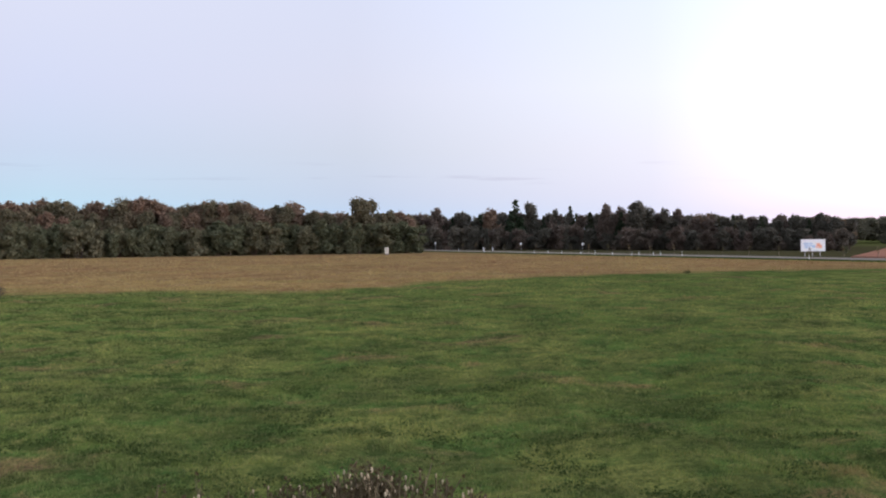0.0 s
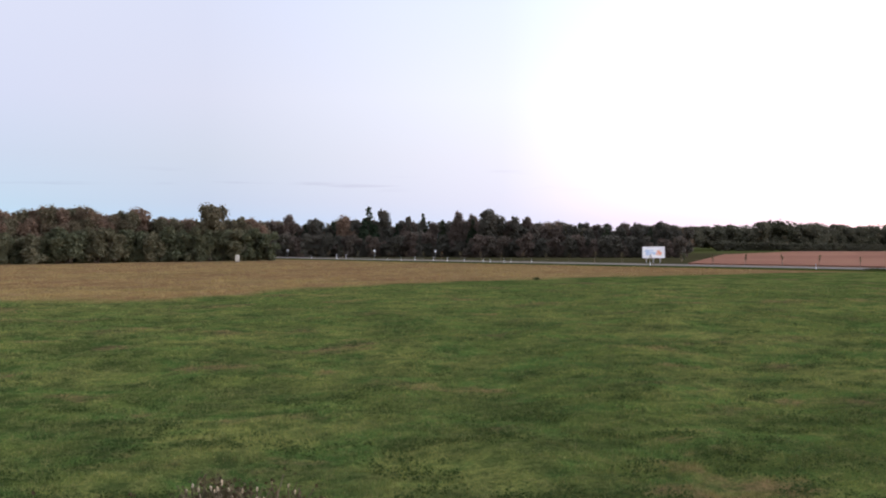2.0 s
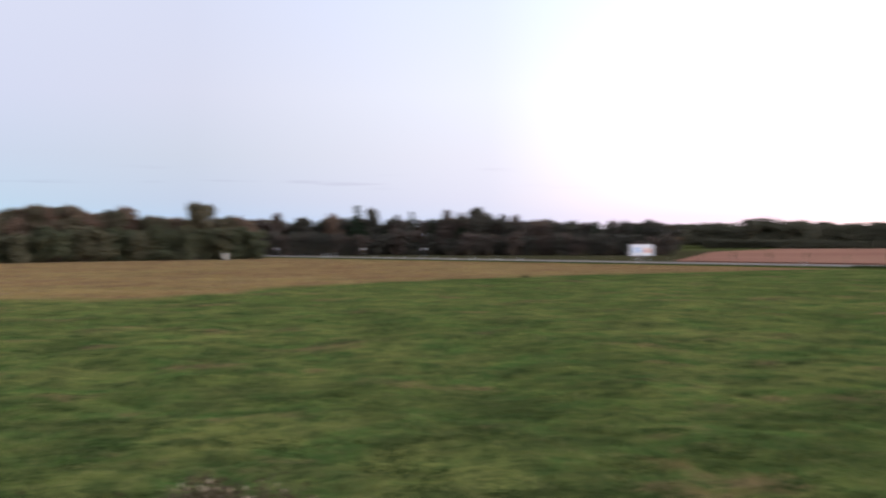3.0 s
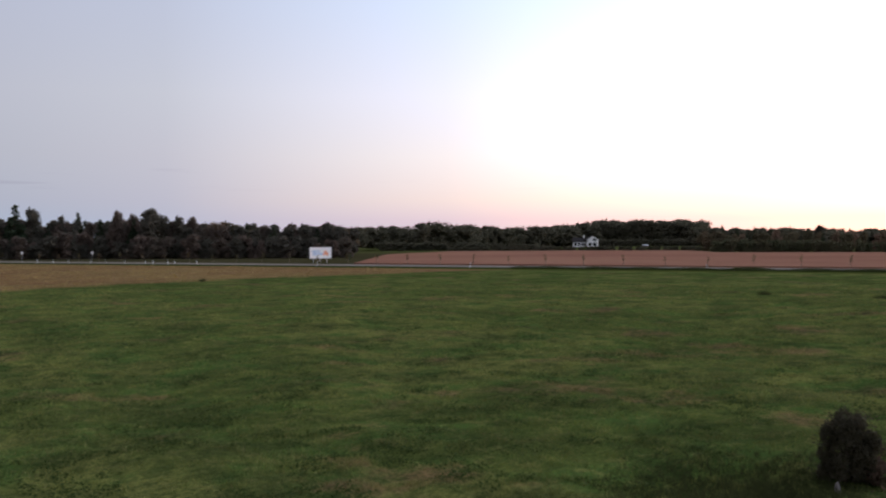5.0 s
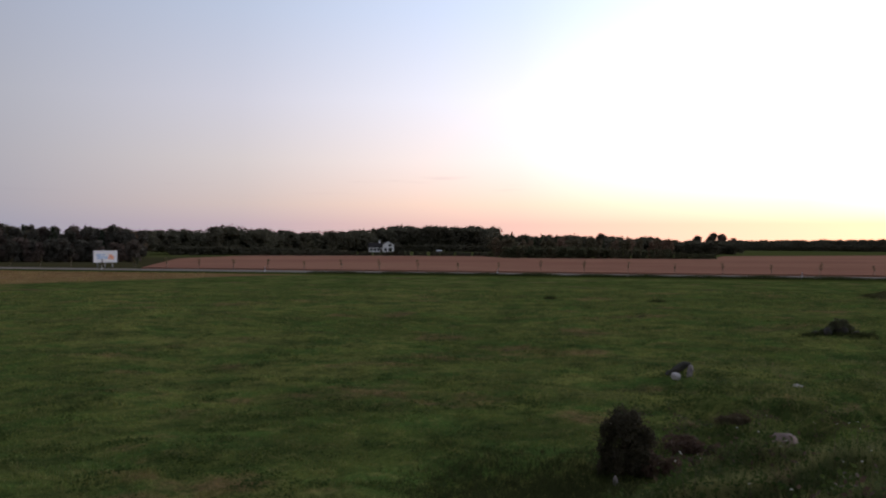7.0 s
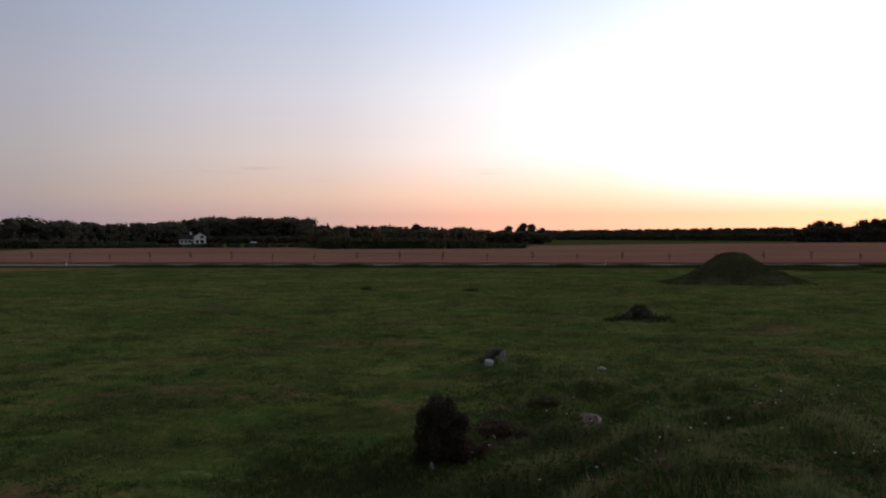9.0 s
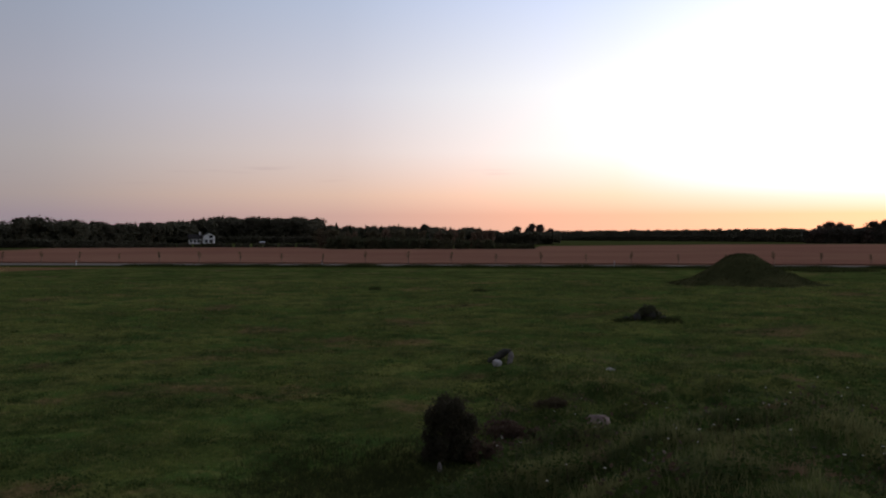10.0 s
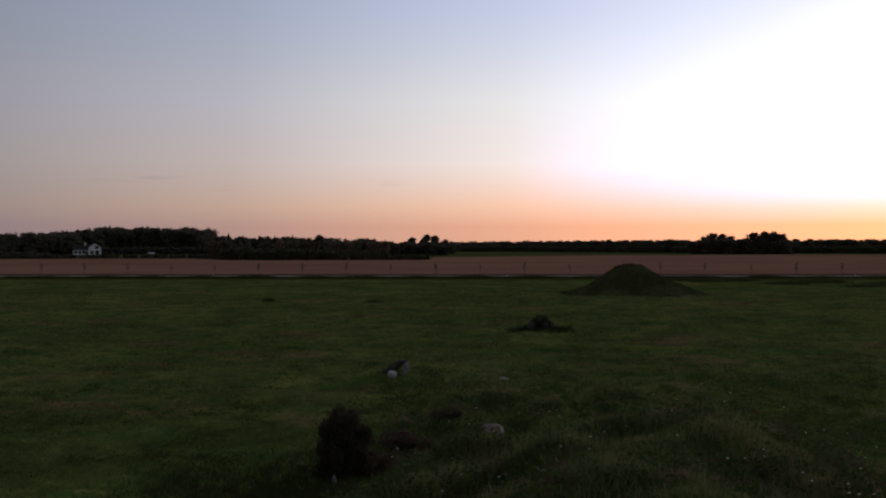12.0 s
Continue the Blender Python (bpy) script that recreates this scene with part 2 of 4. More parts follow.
g = Mat("ripe_grain", 1.0, spec=0.0)
row = g.noise(g.pos((0.02, 0.02, 0.02)), 1.0, 5, 0.6)
c = g.mix(g.ease(row, 0.35, 0.65), (0.340, 0.180, 0.120), (0.290, 0.143, 0.098))
c = g.mix(g.calc("MULTIPLY", g.ease(g.noise(g.pos(), 0.25, 4), 0.5, 0.7), 0.35), c, (0.25, 0.145, 0.085))
g.color(c).bump(g.noise(g.pos(), 2.5, 4, 0.7), 0.8, 0.3)
GRAIN = g.m


def foliage(name, dark, light, autumn, amount):
    g = Mat(name, 0.7, spec=0.2)
    c = g.mix(g.each(), dark, light)
    c = g.mix(g.calc("MULTIPLY", g.ease(g.each(), 0.50, 0.80), amount), c, autumn)
    c = g.mix(g.calc("MULTIPLY", g.island(), 0.25), c, tuple(v * 0.5 for v in dark))
    g.color(c)
    see_through(g, c)
    return g.m


LEAF = foliage("leaves", (0.140, 0.126, 0.074), (0.185, 0.150, 0.090), (0.250, 0.162, 0.112), 0.9)
HEDGE = foliage("hedge_leaves", (0.128, 0.138, 0.076), (0.162, 0.158, 0.088), (0.172, 0.146, 0.090), 0.4)
DUSK = foliage("woodland_leaves", (0.118, 0.112, 0.086), (0.155, 0.136, 0.104), (0.195, 0.140, 0.112), 0.7)
NEEDLE = foliage("needles", (0.040, 0.060, 0.032), (0.060, 0.078, 0.040), (0.075, 0.075, 0.04), 0.3)
JUNIPER = foliage("juniper_needles", (0.066, 0.060, 0.036), (0.080, 0.070, 0.042), (0.095, 0.066, 0.044), 0.6)
SCRUB = foliage("scrub_twigs", (0.105, 0.068, 0.048), (0.120, 0.086, 0.055), (0.09, 0.09, 0.04), 0.4)

g = Mat("far_woods_leaves", 0.8, spec=0.1)
c = g.mix(g.noise(g.pos(), 0.05, 3), (0.125, 0.128, 0.084), (0.175, 0.154, 0.108))
c = g.mix(g.calc("MULTIPLY", g.island(), 0.3), c, (0.040, 0.048, 0.030))
g.color(c)
see_through(g, c)
FAR_LEAF = g.m

g = Mat("bark", 0.95)
g.color(g.mix(g.noise(g.local((6, 6, 1.5)), 2.0, 5), (0.05, 0.04, 0.03), (0.14, 0.11, 0.085))).bump(g.noise(g.local((9, 9, 2)), 3.0, 4), 0.6, 0.03)
BARK = g.m


def plain(name, a, b, scale=3.0, rough=0.6, metal=0.0, bump=0.0):
    g = Mat(name, rough, metal)
    n = g.noise(g.local(), scale, 5, 0.65)
    g.color(g.mix(g.ease(n, 0.3, 0.7), a, b))
    if bump:
        g.bump(g.noise(g.local(), scale * 4, 4), 0.7, bump)
    return g.m


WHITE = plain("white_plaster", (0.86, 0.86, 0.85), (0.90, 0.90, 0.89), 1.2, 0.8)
SHEET = plain("poster_paper", (0.80, 0.80, 0.80), (0.86, 0.86, 0.86), 1.5, 0.55)
POSTER_BLUE = plain("poster_blue", (0.36, 0.52, 0.72), (0.55, 0.68, 0.82), 1.6, 0.55)
POSTER_ORANGE = plain("poster_orange", (0.88, 0.30, 0.18), (0.92, 0.55, 0.36), 1.6, 0.55)
STEEL = plain("galvanised_steel", (0.32, 0.33, 0.34), (0.42, 0.43, 0.44), 8, 0.45, 0.9)
PLASTIC = plain("white_plastic", (0.62, 0.62, 0.61), (0.72, 0.72, 0.71), 6, 0.4)
BLACK = plain("black_plastic", (0.02, 0.02, 0.02), (0.04, 0.04, 0.04), 6, 0.5)
CABINET = plain("pale_grey_paint", (0.48, 0.46, 0.38), (0.56, 0.54, 0.46), 3, 0.5)
ROOF = plain("dark_roof_tiles", (0.030, 0.027, 0.027), (0.05, 0.044, 0.042), 2, 0.95)
PALE_ROOF = plain("pale_sheet_roof", (0.45, 0.46, 0.48), (0.55, 0.56, 0.58), 2, 0.4, 0.3)
PLANK = plain("weathered_planks", (0.10, 0.085, 0.07), (0.17, 0.15, 0.125), 3, 0.9, bump=0.01)
GLASS = plain("window_glass", (0.015, 0.018, 0.022), (0.03, 0.033, 0.04), 1, 0.08)
STONE = plain("grey_granite", (0.16, 0.15, 0.145), (0.30, 0.27, 0.25), 5, 0.85, bump=0.02)
PINK = plain("pink_granite", (0.15, 0.11, 0.095), (0.25, 0.19, 0.165), 5, 0.85, bump=0.02)
PALE = plain("pale_limestone", (0.38, 0.37, 0.36), (0.52, 0.51, 0.50), 6, 0.85, bump=0.01)
DARK_STONE = plain("dark_mossy_stone", (0.030, 0.030, 0.024), (0.065, 0.06, 0.05), 6, 0.95, bump=0.02)
PETAL = plain("white_petals", (0.70, 0.66, 0.54), (0.82, 0.79, 0.68), 30, 0.7)
SAPLEAF = foliage("sapling_leaves", (0.15, 0.13, 0.06), (0.20, 0.16, 0.07), (0.22, 0.14, 0.08), 0.6)
WEED = foliage("weed_leaves", (0.075, 0.056, 0.026), (0.10, 0.072, 0.034), (0.11, 0.075, 0.04), 0.4)
SEED = plain("dry_seed_heads", (0.30, 0.23, 0.13), (0.52, 0.43, 0.30), 40, 0.9)
STEM = plain("dry_stems", (0.075, 0.058, 0.032), (0.14, 0.108, 0.058), 20, 0.9)
STAKE = plain("pale_wooden_stake", (0.24, 0.19, 0.13), (0.34, 0.27, 0.19), 9, 0.85)

# ---- helpers for meshes ----
rng = np.random.default_rng(7)


def mesh_from(name, verts, faces, material, smooth=False):
    me = bpy.data.meshes.new(name)
    me.from_pydata([tuple(v) for v in verts], [], [tuple(f) for f in faces])
    me.materials.append(material)
    if smooth:
        me.shade_smooth()
    return me


def part(name, data, material, parent, label="", m=None):
    """Links a mesh or bmesh as one part of a thing or of another part."""
    if isinstance(data, bmesh.types.BMesh):
        me = bpy.data.meshes.new(name)
        data.to_mesh(me)
        data.free()
        me.materials.append(material)
        data = me
    ob = new(name, data)
    ob.parent = parent
    if m is not None:
        ob.matrix_basis = m
    if label:
        ob["label"] = label
    return ob


def box(sx, sy, sz, m=None, bevel=0.0):
    bm = bmesh.new()
    bmesh.ops.create_cube(bm, size=1.0, matrix=Matrix.Diagonal((sx, sy, sz, 1)))
    if bevel:
        bmesh.ops.bevel(bm, geom=bm.edges[:], offset=bevel, segments=2, affect="EDGES", profile=0.6)
    if m is not None:
        bm.transform(m)
    return bm


def rod(r0, r1, h, seg=8, m=None):
    bm = bmesh.new()
    bmesh.ops.create_cone(bm, cap_ends=True, segments=seg, radius1=r0, radius2=r1, depth=h,
                          matrix=Matrix.Translation((0, 0, h / 2)))
    if m is not None:
        bm.transform(m)
    return bm


def limb(bm, a, b, r0, r1, seg=6):
    """A tapered branch from a to b."""
    a, b = Vector(a), Vector(b)
    q = (b - a).to_track_quat("Z", "Y").to_matrix().to_4x4()
    bmesh.ops.create_cone(bm, cap_ends=True, segments=seg, radius1=r0, radius2=r1, depth=(b - a).length,
                          matrix=Matrix.Translation((a + b) / 2) @ q)


def smooth_step(v, lo, hi):
    t = np.clip((v - lo) / (hi - lo), 0, 1)
    return t * t * (3 - 2 * t)


class Waves:
    """Smooth uneven relief: a sum of waves in many directions."""

    def __init__(self, seed, size, count=14):
        r = np.random.default_rng(seed)
        a, k = r.uniform(0, 2 * np.pi, count), 2 * np.pi / (size * r.uniform(0.6, 1.8, count))
        self.kx, self.ky, self.ph = np.cos(a) * k, np.sin(a) * k, r.uniform(0, 2 * np.pi, count)

    def __call__(self, x, y):
        s = 0
        for kx, ky, ph in zip(self.kx, self.ky, self.ph):
            s = s + np.sin(kx * x + ky * y + ph)
        return s / len(self.kx) ** 0.5


LUMP, SWELL, ROLL_, LEDGE = Waves(3, 1.6), Waves(4, 6.0), Waves(5, 40.0), Waves(6, 3.2)


def ground_z(x, y):
    """Height of the ground: a mound under the camera with a long shoulder towards the sunset, a lawn, flat fields."""
    x, y = np.asarray(x, float), np.asarray(y, float)
    r = np.hypot(x, y)
    az = np.degrees(np.arctan2(-x, y))
    z = 3.35 * (1 - smooth_step(r, 0.8, 11.5))
    # shoulder: crest 12 m away, highest in the direction -71
    ux, uy = at(-71, 1.0)
    v = x * ux + y * uy
    u = x * -uy + y * ux
    u = -u
    side = np.where(u < 0, 0.215 * np.sqrt(u * u + 0.2), 0.33 * np.sqrt(u * u + 0.2))
    crest = 2.98 - side
    left = 1 - smooth_step(-u, 3.6, 6.0)
    right = 1 - smooth_step(u, 3.0, 8.0)
    back = 1 - smooth_step(v, 12.0, 18.0)
    hump = np.where(v > 0, np.clip(crest, 0, 9) * left * right * back, 0)
    z = np.maximum(z, hump)
    rough = 0.05 + 0.09 * smooth_step(-az, 52, 62) * (1 - smooth_step(r, 30, 42)) + 0.15 * smooth_step(hump, 0.3, 0.9)
    near = 1 - smooth_step(r, 60, 130)
    z = z + LUMP(x, y) * rough * 0.55 * near * smooth_step(r, 2, 5)
    z = z + SWELL(x, y) * (0.05 + 0.6 * rough) * near * smooth_step(r, 10, 20)
    z = z + ROLL_(x, y) * 0.10 * smooth_step(r, 30, 60) * near
    # rough overgrown ledges past the shoulder
    spoil = smooth_step(-az, 52, 55) * (1 - smooth_step(-az, 64, 72)) * smooth_step(r, 19, 23) * (1 - smooth_step(r, 31, 37))
    return z + spoil * (0.24 * np.tanh(2.5 * LEDGE(x, y)) + 0.10 * LUMP(x * 1.7, y * 1.7) + 0.05)


# ---- ground ----


def build_ground():
    rings = np.concatenate([np.arange(0.4, 48, 0.4), 48 * (4900 / 48) ** (np.arange(0, 90) / 89)])
    n = 420
    a = np.linspace(0, 2 * np.pi, n, endpoint=False)
    R, A = np.meshgrid(rings, a, indexing="ij")
    X, Y = R * np.cos(A), R * np.sin(A)
    V = np.stack([X, Y, ground_z(X, Y)], -1).reshape(-1, 3)
    V = np.vstack([V, [[0, 0, float(ground_z(0, 0))]]])
    i, j = np.meshgrid(np.arange(len(rings) - 1), np.arange(n), indexing="ij")
    j2 = (j + 1) % n
    F = np.stack([i * n + j, (i + 1) * n + j, (i + 1) * n + j2, i * n + j2], -1).reshape(-1, 4).tolist()
    F += [(len(V) - 1, k, (k + 1) % n) for k in range(n)]
    ob = new("ground", mesh_from("ground", V, F, GROUND, True))
    tagged(ob, "wide mown green lawn turning into dry yellow grass", "ground", kind="structure")


build_ground()


def strip(name, off0, off1, along0, along1, z, material, label, kind="structure", category="road"):
    """A long flat band beside or along the road, with a thickness."""
    bm = bmesh.new()
    n = 60
    rows = []
    for k in range(n + 1):
        s = along0 + (along1 - along0) * k / n
        rows.append([bm.verts.new((*by_road(s, o), h)) for o, h in
                     ((off0 - 1.2, -0.1), (off0, z), ((off0 + off1) / 2, z + 0.06), (off1, z), (off1 + 1.2, -0.1))])
    for p, q in zip(rows, rows[1:]):
        for k in range(4):
            bm.faces.new((p[k], p[k + 1], q[k + 1], q[k]))
    bmesh.ops.recalc_face_normals(bm, faces=bm.faces[:])
    me = bpy.data.meshes.new(name)
    bm.to_mesh(me)
    bm.free()
    me.materials.append(material)
    return tagged(new(name, me), label, category, kind=kind)


strip("road", 0.0, 6.5, -900, 900, 0.12, ASPHALT, "straight grey asphalt country road on a low bank")


def field(name, corners, z, material, label):
    """A field with a standing crop: a raised uneven sheet with sides."""
    bm = bmesh.new()
    top = [bm.verts.new((x, y, z)) for x, y in corners]
    low = [bm.verts.new((x, y, -0.1)) for x, y in corners]
    bm.faces.new(top)
    for k in range(len(top)):
        bm.faces.new((top[k], low[k], low[k - 1], top[k - 1]))
    bmesh.ops.recalc_face_normals(bm, faces=bm.faces[:])
    me = bpy.data.meshes.new(name)
    bm.to_mesh(me)
    bm.free()
    me.materials.append(material)
    return tagged(new(name, me), label, "field", kind="structure")


def tan_at(az, off=9.5):
    """Where the direction az meets the line off metres past the road."""
    return by_road(math.tan(radians(az - ROAD_AZ)) * (ROAD_D + off), off)


field("crop_field", [tan_at(-22.6), tan_at(-110), at(-110, 620), at(-80, 525), at(-72, 500), at(-65, 475), at(-60, 430), at(-55.6, 402),
                     at(-55.0, 322), at(-43.5, 325), at(-42.0, 375), at(-35, 388), at(-28.2, 388), at(-24.5, 315)],
      0.30, GRAIN, "pinkish tan ripe grain field beyond the road")

# ---- trees ----


def leaf_cloud(lobes, count, size, seed, core=False):
    """Leaf clumps (bent quads) in and on a set of lobes (x, y, z, rx, rz)."""
    r = np.random.default_rng(seed)
    lobes = np.asarray(lobes, float)
    w = lobes[:, 3] ** 2
    k = r.choice(len(lobes), count, p=w / w.sum())
    d = r.normal(size=(count, 3))
    d /= np.linalg.norm(d, axis=1)[:, None]
    rad = r.uniform(0.5, 1.0, count) ** 0.6
    if core:
        rad = r.uniform(0.12, 1.0, count) ** 0.55
    c = lobes[k, :3] + d * rad[:, None] * np.stack([lobes[k, 3], lobes[k, 3], lobes[k, 4]], 1)
    u = r.normal(size=(count, 3))
    u /= np.linalg.norm(u, axis=1)[:, None]
    v = np.cross(u, r.normal(size=(count, 3)))
    v /= np.linalg.norm(v, axis=1)[:, None]
    s = size * r.uniform(0.6, 1.4, count)[:, None]
    if core:
        s *= np.clip(3.2 - 2.5 * rad, 0.7, 2.2)[:, None]
    b = np.cross(u, v) * s * 0.25
    V = np.stack([c - u * s * 0.6, c - v * s * 0.42 + b, c + u * s * 0.6, c + v * s * 0.42 + b], 1).reshape(-1, 3)
    F = np.arange(count * 4).reshape(-1, 4)
    return V, F


def broadleaf(seed, h=12.0, w=3.2, low=0.22, count=1600, size=0.46):
    """Trunk with limbs, and a crown of lobes, of a broadleaved tree."""
    r = np.random.default_rng(seed)
    bm = bmesh.new()
    top = (r.normal() * 0.2, r.normal() * 0.2, h * 0.8)
    limb(bm, (0, 0, -0.3), (top[0] * 0.4, top[1] * 0.4, h * 0.4), h * 0.02, h * 0.014)
    limb(bm, (top[0] * 0.4, top[1] * 0.4, h * 0.4), top, h * 0.014, h * 0.004)
    lobes = [(top[0], top[1], h * 0.86, w * 0.42, h * 0.13)]
    for k in range(11):
        a, t = r.uniform(0, 6.28), low + 0.12 + (0.80 - low) * (k + r.uniform()) / 12
        out = w * (0.75 - 0.45 * abs(t - 0.5) / 0.5) * r.uniform(0.5, 1.0)
        e = (math.cos(a) * out, math.sin(a) * out, h * t)
        limb(bm, (top[0] * t * 0.5, top[1] * t * 0.5, h * max(0.15, t - 0.16)), e, h * 0.007, h * 0.002, 5)
        q = w * r.uniform(0.42, 0.60)
        lobes.append((*e, q, q * r.uniform(0.8, 1.3)))
    V, F = leaf_cloud(lobes, count, size, seed + 50, True)
    V[:, 2] = np.maximum(V[:, 2], h * low * 0.5)
    return bm, V, F


def conifer(seed, h=13.0, w=2.0, count=1200, size=0.50):
    """A spruce: a straight trunk and drooping tiers."""
    r = np.random.default_rng(seed)
    bm = bmesh.new()
    limb(bm, (0, 0, -0.3), (0, 0, h * 0.9), h * 0.016, 0.03)
    lobes = []
    for k in range(16):
        t = 0.12 + 0.84 * k / 15
        out = w * (1 - t) ** 0.8
        for q in range(3):
            a = r.uniform(0, 6.28)
            e = (math.cos(a) * out * 0.6, math.sin(a) * out * 0.6, h * t - out * 0.15)
            limb(bm, (0, 0, h * t), e, 0.05, 0.015, 4)
            lobes.append((*e, max(0.42, out * 0.62), h * 0.05))
    return (bm, *leaf_cloud(lobes, count, size, seed + 50, True))


def bushy(seed, h=6.0, w=2.6, count=1000, size=0.42):
    """A tall hedge bush, leafy to the ground, with several stems."""
    r = np.random.default_rng(seed)
    bm = bmesh.new()
    lobes = []
    for k in range(12):
        a, t, o = r.uniform(0, 6.28), 0.06 + 0.82 * (k + r.uniform()) / 12, r.uniform(0.15, 0.7)
        e = (math.cos(a) * w * o, math.sin(a) * w * o, h * t)
        limb(bm, (math.cos(a) * 0.2, math.sin(a) * 0.2, -0.2), e, 0.07, 0.02, 5)
        lobes.append((*e, w * r.uniform(0.35, 0.5), h * r.uniform(0.12, 0.2)))
    V, F = leaf_cloud(lobes, count, size, seed + 50, True)
    V[:, 2] = np.clip(V[:, 2], 0.0, h)
    return bm, V, F


KINDS = {}


def add_kind(key, name, built, leaf, label, category):
    """Stores a prototype as shared meshes: wood and crown."""
    bm, V, F = built
    wood = bpy.data.meshes.new("trunk")
    bm.to_mesh(wood)
    bm.free()
    wood.materials.append(BARK)
    KINDS[key] = (name, wood, mesh_from("crown", V, F, leaf), label, category, V, F)


for k in range(5):
    add_kind(f"broad{k}", "broadleaf_tree", broadleaf(10 + k, 12, (3.8, 4.3, 3.3, 4.0, 3.0)[k], (0.05, 0.1, 0.06, 0.04, 0.1)[k]), LEAF,
             "dusky green and brown broadleaved tree in a wood edge", "tree")
for k in range(2):
    add_kind(f"spruce{k}", "spruce_tree", conifer(30 + k, 12, (3.2, 2.7)[k]), NEEDLE, "dark slender spruce standing above the wood", "tree")
for k in range(3):
    add_kind(f"bush{k}", "hedge_bush", bushy(40 + k, 6, (2.6, 2.2, 3.0)[k]), HEDGE, "dense dark green bush in a tall hedge", "bush")


for k in range(4):
    add_kind(f"duskb{k}", "broadleaf_tree", broadleaf(70 + k, 12, (3.2, 3.9, 2.9, 3.5)[k], 0.05), DUSK, "dark dusky broadleaved tree in a wood", "tree")
for k in range(2):
    add_kind(f"duskh{k}", "woodland_bush", bushy(80 + k, 6, (2.6, 3.0)[k]), DUSK, "dark bush at the foot of a wood", "bush")


def plant(key, x, y, height, width=1.0, turn=None, group=""):
    """One tree of a kind, scaled to its height, standing on the ground."""
    name, wood, crown, label, category, V, F = KINDS[key]
    base = {"broad": 12.0, "spruc": 12.0, "bush0": 6.0, "bush1": 6.0, "bush2": 6.0, "duskb": 12.0, "duskh": 6.0}[key[:5]]
    s = height / base
    ob = new(name)
    ob.matrix_basis = Matrix.LocRotScale((x, y, float(ground_z(x, y))),
                                         Euler((0, 0, rng.uniform(0, 6.28) if turn is None else turn)), (s * width, s * width, s))
    part("trunk", wood, None, ob)
    part("crown", crown, None, ob)
    tagged(ob, label, category, group)
    return ob


def belt(az0, az1, d0, d1, h0, h1, rows, gap, spread, keys, group, low=0.86):
    """Rows of trees between two directions; the distance runs from d0 at az0 to d1 at az1."""
    for q in range(rows):
        az = az0 + rng.uniform(0, 0.4)
        while (az < az1) if az1 > az0 else (az > az1):
            t = (az - az0) / (az1 - az0)
            d = d0 + (d1 - d0) * t + q * spread + rng.uniform(-1.5, 1.5)
            h = (h0 + (h1 - h0) * t) * rng.uniform(low, 1.06)
            plant(keys[rng.integers(len(keys))], *at(az, d), h, rng.uniform(0.85, 1.2), group=group)
            az += math.copysign(math.degrees(gap / d) * rng.uniform(0.75, 1.25), az1 - az0)


BROAD = ["broad0", "broad1", "broad2", "broad3", "broad4"]
MIXED = ["duskb0", "duskb1", "duskb2", "duskb3", "duskb0", "spruce0", "broad1"]
UNDER = ["duskh0", "duskh1"]
BUSH = ["bush0", "bush1", "bush2"]
# tall hedge at the far side of the dry grass, with woodland behind it
belt(28, 1.4, 238, 262, 8.4, 8.6, 2, 2.9, 3.5, BUSH, "tall hedge bushes", 0.72)
belt(28, 1.8, 252, 277, 11.6, 11.2, 2, 4.0, 7, BROAD, "wood edge trees")
belt(17.6, 8.6, 270, 270, 15.0, 14.6, 2, 4.0, 6, BROAD, "wood edge trees")
belt(28, 17, 270, 270, 14.8, 13.8, 2, 4.4, 6, BROAD, "wood edge trees")
belt(8.4, 1.6, 274, 280, 12.2, 11.8, 1, 4.4, 6, BROAD, "wood edge trees")
plant("broad1", *at(5.1, 262), 15.4, 0.95, group="tall single trees")
plant("broad0", *at(4.5, 264), 14.6, 0.85, group="tall single trees")
# woodland beyond the road
belt(2.6, -10, 316, 298, 8.0, 7.6, 2, 2.7, 4, UNDER, "woodland beyond the road", 0.45)
belt(2.6, -10, 326, 318, 12.4, 11.8, 4, 3.9, 6, MIXED, "woodland beyond the road", 0.78)
belt(-9.6, -22.6, 300, 284, 11.6, 9.4, 4, 3.9, 6, MIXED, "woodland beyond the road", 0.78)
belt(-9.6, -22.4, 290, 272, 7.2, 6.0, 2, 2.6, 4, UNDER, "woodland beyond the road", 0.45)
for az, d, h, key, w in ((0.3, 320, 14.2, "duskb2", 0.8), (-2.9, 320, 13.6, "broad3", 0.9), (-4.2, 318, 16.0, "spruce0", 1.25), (-5.0, 320, 15.8, "duskb0", 0.85),
                         (-6.6, 320, 13.4, "duskb2", 0.6), (-7.4, 320, 13.6, "spruce1", 1.0), (-9.4, 300, 14.4, "duskb2", 0.8),
                         (-10.2, 300, 13.4, "duskb1", 0.6), (-11.3, 296, 15.0, "duskb3", 1.0), (-11.7, 297, 13.2, "duskb1", 0.8), (-12.7, 296, 12.8, "duskb0", 0.6),
                         (-13.5, 298, 12.6, "duskb2", 0.8), (-21.1, 286, 10.6, "duskb3", 0.75)):
    plant(key, *at(az, d), h, w, group="tall single trees")
